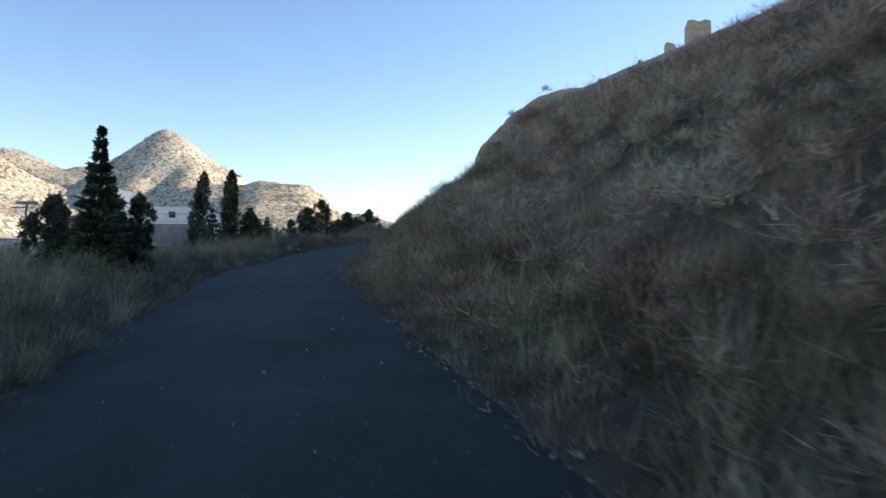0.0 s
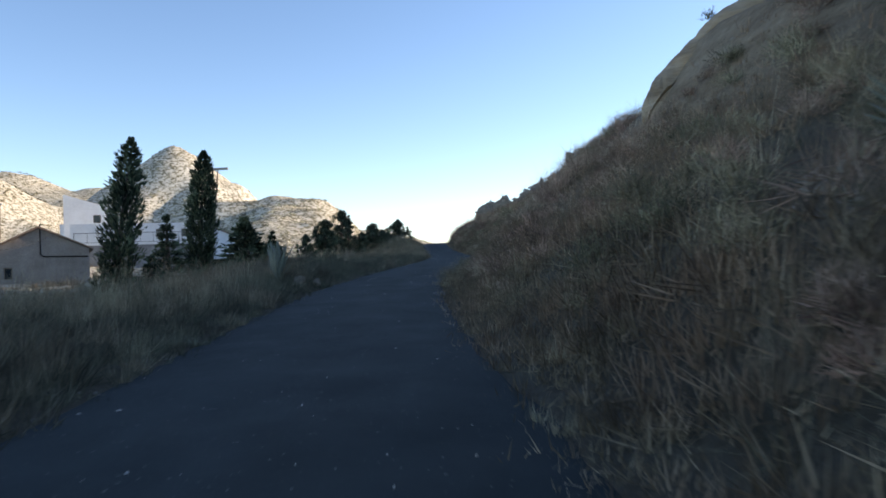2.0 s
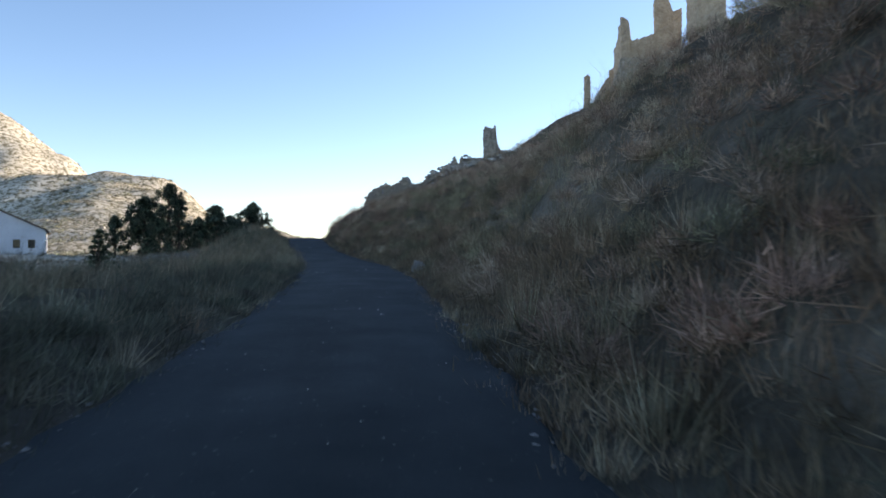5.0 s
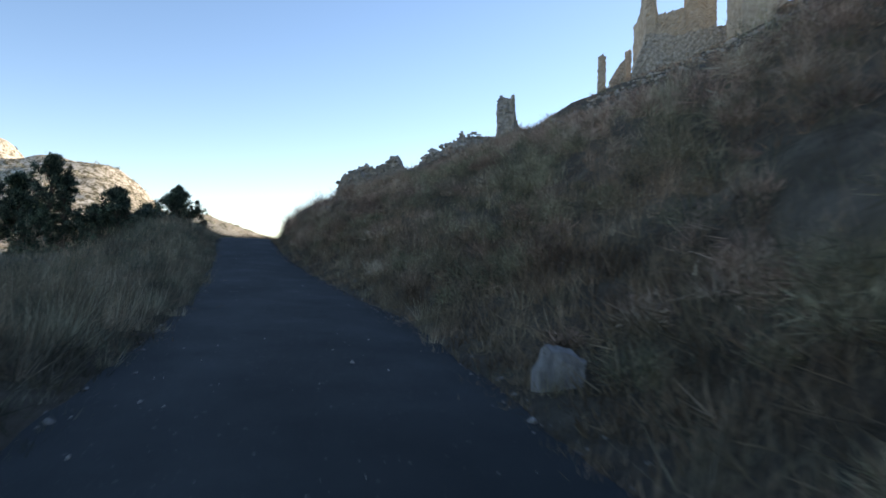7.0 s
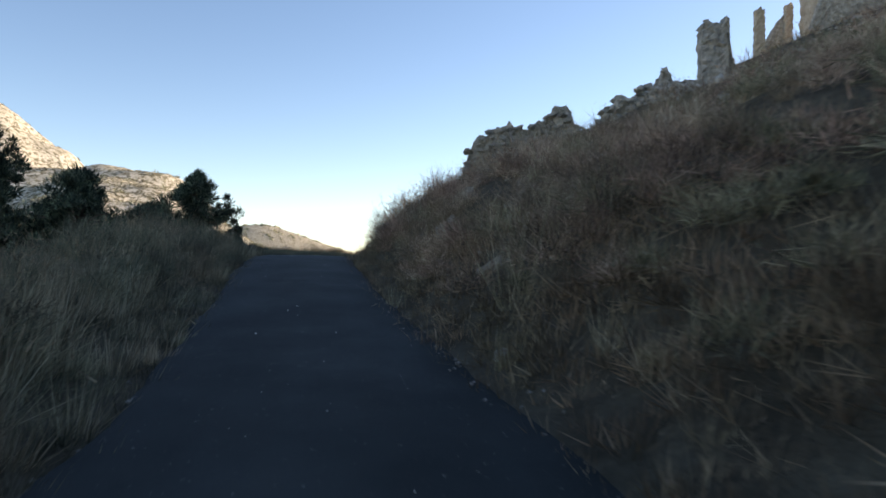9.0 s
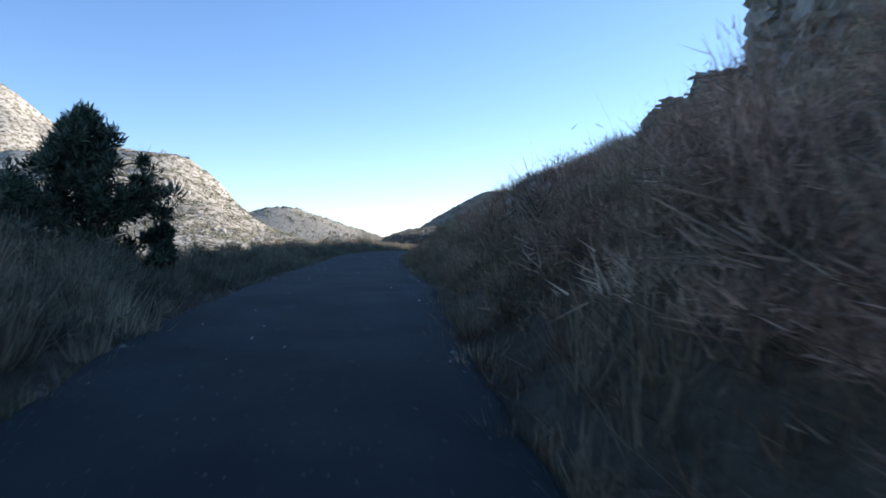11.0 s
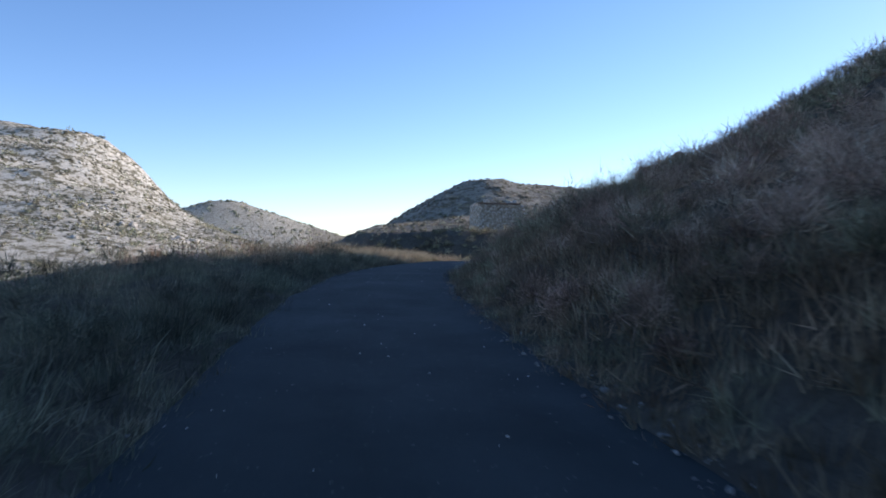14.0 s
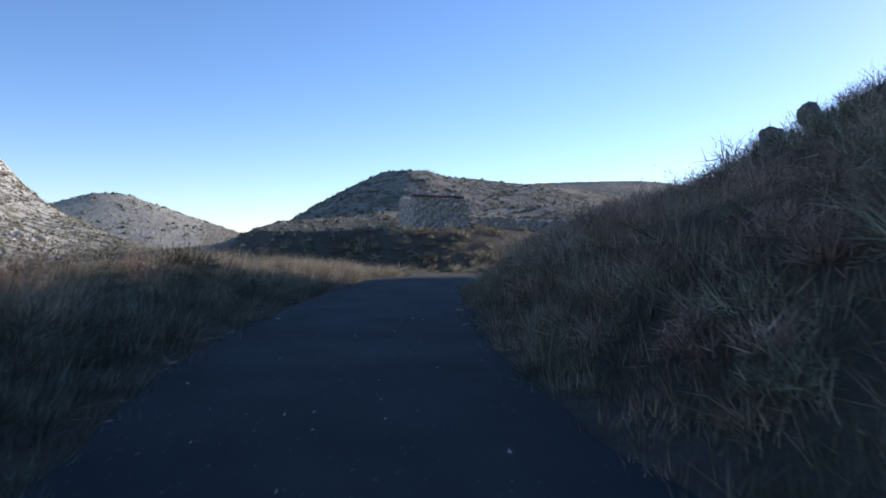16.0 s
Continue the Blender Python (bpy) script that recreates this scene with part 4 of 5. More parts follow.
def sandstone_ledge():
    """A ledge of layered sandstone with a rounded, undercut nose, swept along its crest."""
    r = np.random.RandomState(9)
    path = np.array(LEDGE, float)
    k = np.linspace(0, len(path) - 1, 90)
    C = np.stack([np.interp(k, np.arange(len(path)), path[:, i]) for i in range(3)], 1)
    C[3:-3] = sum(C[3 + j:len(C) - 3 + j] for j in range(-3, 4)) / 7
    T = np.gradient(C, axis=0)[:, :2]
    T /= np.linalg.norm(T, axis=1)[:, None]
    out = np.stack([T[:, 1], -T[:, 0]], 1)
    # across: how far out of the crest, and how far below it
    side = np.array([(-4.5, -.25), (-2.5, -.1), (-1.2, -.02), (-.4, .04), (0, 0), (.22, -.12), (.38, -.3), (.46, -.5), (.47, -.7), (.5, -.78), (.36, -.84), (.44, -.9), (.5, -1.1), (.42, -1.35), (.2, -1.6), (.0, -1.9), (-.4, -2.5), (-1.5, -3.0)])
    n, m = len(C), len(side)
    grow = np.interp(np.arange(n), [0, 7, 20, 50, n - 1], [.45, .8, 1.0, .75, .5])
    bm = bmesh.new()
    rows = []
    for i in range(n):
        row = []
        for a, b in side:
            wob = .1 * math.sin(i * .33 + b * 2) + .06 * math.sin(i * .9 + b * 5) + r.normal(0, .022)
            reach = a * grow[i] + (wob if a > -.3 else 0) if a > -1 else a
            q = C[i, :2] + out[i] * reach
            row.append(bm.verts.new((q[0], q[1], C[i, 2] + b * (.55 + .45 * grow[i]) + r.normal(0, .015))))
        rows.append(row)
    for u, v in zip(rows, rows[1:]):
        for j in range(m - 1):
            bm.faces.new((u[j], v[j], v[j + 1], u[j + 1]))
    bm.faces.new(rows[0])
    bm.faces.new(rows[-1][::-1])
    bmesh.ops.recalc_face_normals(bm, faces=bm.faces)
    me = bpy.data.meshes.new("sandstone_ledge")
    bm.to_mesh(me)
    bm.free()
    me.materials.append(mat_sandstone)
    return tagged(new("sandstone_ledge", me), "beige layered sandstone ledge with an undercut nose on the bank", "rock", "roadside rocks")


sandstone_ledge()
P = np.array([(3.65, 36.6, 8.5), (5.3, 35.6, 9.5), (8.0, 35.2, 9.8)])
shrub_stuff(shrubs(P, np.array([.3, .36, .25]), 150, .02, 1.0), mat_olive, "small dark bushes on the sandstone crest")


# ---- things ----
def link(name, me, parent=None, label=""):
    ob = new(name, me)
    if parent is not None:
        ob.parent = parent
    if label:
        ob["label"] = label
    return ob


def part(name, bm, material, parent, label="", smooth=False):
    me = bpy.data.meshes.new(name)
    bmesh.ops.recalc_face_normals(bm, faces=bm.faces)
    bm.to_mesh(me)
    bm.free()
    me.materials.append(material)
    if smooth:
        me.polygons.foreach_set("use_smooth", [True] * len(me.polygons))
    return link(name, me, parent, label)


def root(name, x, y, z=None, turn=0, label="", category="", group=""):
    ob = new(name)
    if z is None:
        z = float(height(np.array(float(x)), np.array(float(y))))
    ob.matrix_basis = pose(x, y, z, 0, 0, turn)
    return tagged(ob, label, category, group)


def box(bm, x0, x1, y0, y1, z0, z1, bevel=0.0):
    res = bmesh.ops.create_cube(bm, size=1)
    vs = res["verts"]
    for v in vs:
        v.co = Vector((x0 + (v.co.x + .5) * (x1 - x0), y0 + (v.co.y + .5) * (y1 - y0), z0 + (v.co.z + .5) * (z1 - z0)))
    if bevel:
        es = list({e for v in vs for e in v.link_edges})
        bmesh.ops.bevel(bm, geom=es, offset=bevel, segments=2, affect="EDGES", profile=.5)
    return bm


def limb(bm, path, radii, sides=7):
    """A tapered tube through points."""
    rings = []
    for i, (p, r) in enumerate(zip(path, radii)):
        a = Vector(path[max(0, i - 1)])
        b = Vector(path[min(len(path) - 1, i + 1)])
        q = (b - a).to_track_quat("Z", "Y")
        rings.append([bm.verts.new(Vector(p) + q @ Vector((math.cos(k * 6.2832 / sides) * r, math.sin(k * 6.2832 / sides) * r, 0))) for k in range(sides)])
    for lo, hi in zip(rings, rings[1:]):
        for k in range(sides):
            bm.faces.new((lo[k], lo[(k + 1) % sides], hi[(k + 1) % sides], hi[k]))
    bm.faces.new(rings[0][::-1])
    bm.faces.new(rings[-1])


def cypress(x, y, tall, wide, seed, label, ragged=.15, sprays=3200, lean=(0, 0), slim=True):
    r = np.random.RandomState(seed)
    tree = root("cypress_tree", x, y, None, 0, label, "tree", "cypresses by the houses")
    bm = bmesh.new()
    limb(bm, [(0, 0, -.2), (lean[0] * .4, lean[1] * .4, tall * .4), (lean[0], lean[1], tall * .93)], [wide * .09 + .03, wide * .05 + .02, .012])
    part("trunk", bm, mat_bark, tree, smooth=True)
    t = r.uniform(0, 1, sprays) ** (1.15 if slim else 1.4)
    if slim:
        prof = np.interp(t, [0, .06, .25, .55, .8, .93, 1], [.55, .85, 1, .95, .7, .42, .06])
    else:
        prof = np.interp(t, [0, .08, .25, .5, .75, .9, 1], [.8, 1, .8, .46, .22, .1, .02])
    az = r.uniform(0, 6.2832, sprays)
    if not slim:
        n = max(6, int(tall * 3.6))
        k = np.floor(t * n)
        az = (np.floor(az / 6.2832 * 8) / 8 * 6.2832) + k * 1.1 + r.normal(0, .22, sprays)
        t = np.clip((k + .5 + r.normal(0, .2, sprays)) / n, 0, 1)
        reach = np.sin(k * 12.99 + np.round(az * 1.27) * 7.1) * .22 + 1
        prof = prof * reach
    tier = 1 + ragged * np.sin(t * (26 if not slim else 40) + 3 * np.sin(az * 2 + seed)) + ragged * .8 * np.sin(az * 5 + t * 17)
    rad = wide / 2 * prof * tier * np.sqrt(r.uniform(.12, 1, sprays))
    base = np.stack([np.cos(az) * rad + lean[0] * t, np.sin(az) * rad + lean[1] * t, .12 * tall * (0 if slim else .3) + t * tall * .97], 1)
    up = 1.5 if slim else .25
    way = np.stack([np.cos(az), np.sin(az), np.full(sprays, up)], 1) + r.normal(0, .3, (sprays, 3))
    way /= np.linalg.norm(way, axis=1)[:, None]
    size = (.11 + .05 * wide) * (1 if slim else 1.15) * np.clip(.35 + .75 * prof, .35, 1)
    V, F = blade_arrays(base, way, size * r.uniform(.6, 1.5, sprays), .05 * (.7 + .3 * wide) * r.uniform(.6, 1.4, sprays), r.uniform(-.1, .3, sprays))
    link("crown", fast_mesh("crown", V, F, mat_cypress), tree)
    return tree


def pine(x, y, tall, wide, seed, label, clumps=60, needles=90, bottom=.25, mat=None, fine=1.0):
    r = np.random.RandomState(seed)
    tree = root("pine_tree", x, y, None, 0, label, "tree", "pines beside the lane")
    bm = bmesh.new()
    limb(bm, [(0, 0, -.2), (.08 * wide * r.normal(), .05, tall * .45), (.05, .05 * wide * r.normal(), tall * .92)], [.05 * tall * .5 + .05, .03 * tall * .5 + .03, .02], 8)
    tips = []
    for k in range(clumps):
        t = bottom + (1 - bottom) * r.uniform(0, 1) ** .9
        az = k * 2.4 + r.normal(0, .4)
        rr = wide / 2 * np.interp(t, [bottom, bottom + .15, .55, .8, 1], [.85, 1, .88, .6, .08]) * r.uniform(.4, 1.15) * (1 + .4 * math.sin(az * 2 + seed + t * 7))
        tip = np.array([math.cos(az) * rr, math.sin(az) * rr, t * tall + .12 * rr])
        if k % 2 == 0:
            limb(bm, [(0, 0, t * tall * .9 - .1), tuple(tip * np.array([.5, .5, .97])), tuple(tip)], [.035, .022, .01], 5)
        tips.append(tip)
    part("trunk", bm, mat_bark, tree, smooth=True)
    tips = np.array(tips)
    idx = np.repeat(np.arange(clumps), needles)
    m = len(idx)
    cl = .095 * wide * r.uniform(.4, 1.5, clumps)
    dirn = r.normal(size=(m, 3)) * np.array([1, 1, 1.25])
    dirn /= np.linalg.norm(dirn, axis=1)[:, None]
    base = tips[idx] + dirn * (cl[idx] * r.uniform(.1, .9, m))[:, None]
    way = dirn * .8 + np.array([0, 0, .55]) + r.normal(0, .25, (m, 3))
    way /= np.linalg.norm(way, axis=1)[:, None]
    V, F = blade_arrays(base, way, (.1 + .035 * wide) * (.4 + .6 * fine) * r.uniform(.6, 1.4, m), .03 * fine * (1 + .25 * wide) * r.uniform(.6, 1.4, m), r.uniform(-.1, .3, m))
    link("crown", fast_mesh("crown", V, F, mat or mat_pine), tree)
    return tree


def top_to(x, y, top):
    return top - float(height(np.array(float(x)), np.array(float(y))))


for x, y, top, wide, seed, rag, n, lean, slim, label in (
        (-8.3, 17.0, 4.5, 1.2, 1, .26, 7500, (.15, .1), False, "dark ragged cypress with spreading tiers, beside the lane"),
        (-11.1, 23.8, 4.1, 1.35, 3, .3, 4000, (.1, 0), False, "dark bushy cypress at the edge of the hollow"),
        (-12.05, 34.5, 5.7, .8, 4, .3, 4200, (.5, .15), True, "slim dark cypress with a thin bent tip"),
        (-12.85, 42.5, 6.75, 1.0, 5, .16, 6000, (.3, .05), True, "tall dense dark column cypress"),
        (-12.9, 39.9, 4.1, 1.3, 6, .3, 2400, (0, 0), False, "young feathery conifer between the cypresses"),
        (-12.2, 37.0, 2.7, 1.1, 7, .3, 1600, (0, 0), False, "very young conifer at the cypress foot"),
        (-14.5, 53.7, 5.1, 3.6, 8, .3, 6500, (0, 0), False, "broad dark conifer in front of the white houses"),
        (-15.4, 62.6, 4.9, 2.2, 9, .3, 3800, (0, 0), False, "dark bushy conifer below the houses"),
        (-17.2, 83.0, 4.9, 2.0, 10, .3, 2800, (0, 0), False, "dark small conifer in the hollow")):
    cypress(x, y, top_to(x, y, top), wide, seed, label, rag, n, lean, slim)
for x, y, top, wide, seed, clumps, low, label in (
        (-11.15, 108.3, 8.4, 2.45, 11, 190, .0, "dark round-crowned pine on the verge"),
        (-13.7, 102.9, 7.6, 2.8, 12, 190, .0, "dark pine with loose crown"),
        (-13.4, 110.6, 7.3, 2.6, 16, 130, .0, "low dark pine between two taller ones"),
        (-12.7, 106.2, 6.7, 2.7, 23, 140, .0, "low spreading pine bush beside the loose-crowned pine"),
        (-15.3, 104.5, 6.7, 2.2, 24, 110, .0, "low dark pine bush between two taller pines"),
        (-16.9, 104.3, 8.3, 1.8, 19, 140, .0, "dark upright pine in the grove"),
        (-17.8, 105.1, 9.6, 3.2, 13, 200, .0, "tall broad dark pine behind the verge"),
        (-20.4, 107.6, 8.6, 3.6, 14, 180, .0, "dark pine at the edge of the grove"),
        (-22.9, 107.6, 7.0, 2.2, 17, 80, .0, "young pointed pine before the grove"),
        (-9.4, 107.2, 6.3, .55, 20, 36, .0, "small pointed pine at the verge"),
        (-7.5, 17.6, 2.9, .65, 21, 90, .0, "low dark conifer bush at the cypress foot"),
        (-9.5, 17.4, 2.8, 1.3, 22, 120, .0, "dark shaggy conifer bush beside the cypress"),
        (-9.6, 104.6, 5.5, 1.0, 15, 40, .0, "young dark pine in the grass")):
    close = seed in (11, 12, 13, 15, 16, 19, 21, 22, 23)
    pine(x, y, top_to(x, y, top), wide, seed, label, clumps, 95 if close else 75, low, None, .7 if close else 1.15)


def bare_tree(x, y, tall, seed):
    r = np.random.RandomState(seed)
    tree = root("bare_tree", x, y, None, 0, "leafless grey tree with many thin twigs", "tree")
    bm = bmesh.new()

    def grow(p, d, length, rad, depth):
        q = p + d * length * .5 + Vector(r.normal(0, .05, 3)) * length
        e = q + (d + Vector(r.normal(0, .15, 3))).normalized() * length * .5
        limb(bm, [p, q, e], [rad, rad * .8, rad * .55], 5 if depth < 2 else 3)
        if depth == 0 or rad < .004:
            return
        for _ in range(3 if depth > 1 else 4):
            w = (d * .8 + Vector(r.normal(0, .55, 3)) + Vector((0, 0, .12))).normalized()
            grow(p.lerp(e, r.uniform(.45, 1)), w, length * r.uniform(.55, .8), rad * .52, depth - 1)

    for k in range(4):
        a = k * 1.6 + .4
        out = Vector((math.cos(a) * (.1 if k == 0 else .55), math.sin(a) * (.1 if k == 0 else .55), 1)).normalized()
        grow(Vector((0, 0, -.1)), out, tall * (.62 if k == 0 else .42), .05 if k == 0 else .035, 4)
    part("crown", bm, mat_twig, tree, smooth=True)
    return tree


bare_tree(-11.9, 115.2, 2.65, 3)


def agave_leaf():
    bm = bmesh.new()
    rows = []
    for t, w, z in ((0, .05, 0), (.2, .085, .02), (.5, .08, .03), (.8, .045, .02), (1, .004, .0)):
        bend = t * t * .25
        rows.append([bm.verts.new((t, -w, z + bend + w * .35)), bm.verts.new((t, 0, z + bend - .02 * (1 - t))), bm.verts.new((t, w, z + bend + w * .35)), bm.verts.new((t, 0, z + bend - .05 * (1 - t) - .004))])
    for a, b in zip(rows, rows[1:]):
        for k in range(4):
            bm.faces.new((a[k], a[(k + 1) % 4], b[(k + 1) % 4], b[k]))
    bm.faces.new(rows[0][::-1])
    bm.faces.new(rows[-1])
    bmesh.ops.recalc_face_normals(bm, faces=bm.faces)
    me = bpy.data.meshes.new("leaf")
    bm.to_mesh(me)
    bm.free()
    me.materials.append(mat_agave)
    me.polygons.foreach_set("use_smooth", [True] * len(me.polygons))
    return me


LEAF = agave_leaf()


def agave(x, y, size, leaves, seed, label, steep=35):
    r = np.random.RandomState(seed)
    plant = root("agave", x, y, None, 0, label, "agave", "agaves")
    for k in range(leaves):
        leaf = link("leaf", LEAF, plant)
        up = steep + 50 * (k / leaves) + r.normal(0, 6)
        leaf.matrix_basis = pose(0, 0, .06 + .1 * k / leaves, 0, -up, k * 137.5 + r.normal(0, 8)) @ Matrix.Diagonal((size * r.uniform(.8, 1.1), size * r.uniform(.85, 1.1), size, 1))
    return plant


agave(.0, 22.3, .64, 26, 1, "grey green agave with old drooping leaves on the bank", 12)
agave(2.1, 17.8, .55, 20, 2, "small grey agave half hidden in the scrub of the bank", 30)
agave(-9.0, 38.6, 1.12, 26, 3, "large blue green agave in the verge", 52)
agave(-9.15, 39.2, .6, 18, 4, "smaller blue green agave beside the large one", 35)


def utility_pole(x, y, tall, lean, arm, mat, label, second=None, turn=0):
    p = root("utility_pole", x, y, None, turn, label, "pole", "poles")
    bm = bmesh.new()
    limb(bm, [(0, 0, -.3), (lean * .5, 0, tall * .5), (lean, 0, tall)], [.055, .045, .035], 10)
    part("shaft", bm, mat, p, smooth=True)
    bm = bmesh.new()
    box(bm, lean - arm / 2, lean + arm / 2, -.05, .05, tall - .05, tall + .06, .01)
    part("crossarm", bm, mat_steel, p)
    for k in (-1, 1) if second is None else ():
        bm = bmesh.new()
        limb(bm, [(lean + k * arm * .44, 0, tall + .06), (lean + k * arm * .44, 0, tall + .13), (lean + k * arm * .44, 0, tall + .2)], [.03, .05, .025], 8)
        part("insulator", bm, mat_white, p, smooth=True)
    if second:
        bm = bmesh.new()
        box(bm, lean * .8 - .45, lean * .8 + .02, -.03, .03, second, second + .05)
        part("bracket", bm, mat_steel, p)
    return p


utility_pole(-15.2, 50.4, 4.95, .5, .95, mat_wood, "leaning weathered utility pole with a short crossarm", 0)
utility_pole(-15.3, 25.8, 2.7, .2, .7, mat_wood, "old wooden pole with a small lamp arm", 2.5, 20)
utility_pole(-42.3, 76.5, 5.6, .1, .3, mat_wood, "thin wooden pole beyond the shed")


def cable(points, label):
    cu = bpy.data.curves.new("cable", "CURVE")
    cu.dimensions, cu.bevel_depth = "3D", .012
    sp = cu.splines.new("POLY")
    a, b = Vector(points[0]), Vector(points[1])
    n = 16
    sp.points.add(n)
    for i in range(n + 1):
        t = i / n
        q = a.lerp(b, t) - Vector((0, 0, points[2] * 4 * t * (1 - t)))
        sp.points[i].co = (*q, 1)
    cu.materials.append(mat_dark)
    return tagged(new("cable", cu), label, "cable", "overhead cables")


cable(((-15.2, 25.9, 3.8), (-31.5, 66, 5.6), 1.2), "thin black overhead cable to the shed")


# ---- houses ----
def wall_with_openings(bm, x0, x1, z0, z1, y, thick, holes):
    """A wall along x, its outer face at y, with rectangular holes (x0, x1, z0, z1) through it."""
    xs = sorted({x0, x1, *(v for h in holes for v in h[:2])})
    zs = sorted({z0, z1, *(v for h in holes for v in h[2:])})
    for xa, xb in zip(xs, xs[1:]):
        for za, zb in zip(zs, zs[1:]):
            cx, cz = (xa + xb) / 2, (za + zb) / 2
            if not any(h[0] < cx < h[1] and h[2] < cz < h[3] for h in holes):
                box(bm, xa, xb, y, y + thick, za, zb)
    bmesh.ops.remove_doubles(bm, verts=bm.verts, dist=1e-4)


def window(parent, x0, x1, z0, z1, y):
    bm = bmesh.new()
    for a in ((x0, x0 + .07, z0, z1), (x1 - .07, x1, z0, z1), (x0 + .07, x1 - .07, z0, z0 + .07), (x0 + .07, x1 - .07, z1 - .07, z1)):
        box(bm, a[0], a[1], y + .1, y + .16, a[2], a[3])
    w = part("window", bm, mat_wood, parent)
    bm = bmesh.new()
    box(bm, x0 + .07, x1 - .07, y + .12, y + .135, z0 + .07, z1 - .07)
    part("pane", bm, mat_pane, w)


def gabled(x, y, z, turn, wide, deep, eave, ridge, wall_mat, roof_mat, label, holes=(), door=None, ridge_at=.5, name="house", pipe=False):
    """A house whose gable end looks down its own -y."""
    h = root(name, x, y, z, turn, label, "house", "houses")
    bm = bmesh.new()
    all_holes = list(holes) + ([door] if door else [])
    wall_with_openings(bm, -wide / 2, wide / 2, -1.5, eave, 0, .3, all_holes)
    rx = -wide / 2 + wide * ridge_at
    prof = [(-wide / 2, eave), (wide / 2, eave), (rx, ridge)]
    fr = [bm.verts.new((a, 0, b)) for a, b in prof]
    bk = [bm.verts.new((a, .3, b)) for a, b in prof]
    bm.faces.new(fr)
    bm.faces.new(bk[::-1])
    for k in range(3):
        bm.faces.new((fr[k], bk[k], bk[(k + 1) % 3], fr[(k + 1) % 3]))
    part("front_wall", bm, wall_mat, h)
    for side, nm in ((-1, "side_wall"), (1, "side_wall")):
        bm = bmesh.new()
        xa = side * wide / 2
        box(bm, min(xa, xa - side * .3), max(xa, xa - side * .3), .3, deep - .3, -1.5, eave)
        part(nm, bm, wall_mat, h)
    bm = bmesh.new()
    box(bm, -wide / 2, wide / 2, deep - .3, deep, -1.5, eave)
    fr = [bm.verts.new((a, deep - .3, b)) for a, b in prof]
    bk = [bm.verts.new((a, deep, b)) for a, b in prof]
    bm.faces.new(fr)
    bm.faces.new(bk[::-1])
    part("back_wall", bm, wall_mat, h)
    for xa, za in ((-wide / 2 - .25, eave - .25 * (ridge - eave) / (rx + wide / 2)), (wide / 2 + .25, eave - .25 * (ridge - eave) / (wide / 2 - rx))):
        bm = bmesh.new()
        vs = [bm.verts.new(c) for c in ((xa, -.25, za + .02), (rx, -.25, ridge + .02), (rx, deep + .25, ridge + .02), (xa, deep + .25, za + .02),
                                        (xa, -.25, za + .14), (rx, -.25, ridge + .16), (rx, deep + .25, ridge + .16), (xa, deep + .25, za + .14))]
        for f in ((0, 1, 2, 3), (4, 5, 6, 7), (0, 1, 5, 4), (1, 2, 6, 5), (2, 3, 7, 6), (3, 0, 4, 7)):
            bm.faces.new([vs[k] for k in f])
        part("roof", bm, roof_mat, h, "brown tiled roof slope")
    for x0, x1, z0, z1 in holes:
        window(h, x0, x1, z0, z1, 0)
    if door:
        bm = bmesh.new()
        box(bm, door[0], door[1], .12, .17, door[2], door[3], .01)
        part("door", bm, mat_wood, h)
    if pipe:
        bm = bmesh.new()
        limb(bm, [(rx + .1, -.06, ridge + .3), (rx + .1, -.06, eave - .35), (rx + .3, -.06, eave - .5), (wide / 2 - .1, -.06, eave - .55)], [.05] * 4, 8)
        part("drain_pipe", bm, mat_dark, h, smooth=True)
    return h


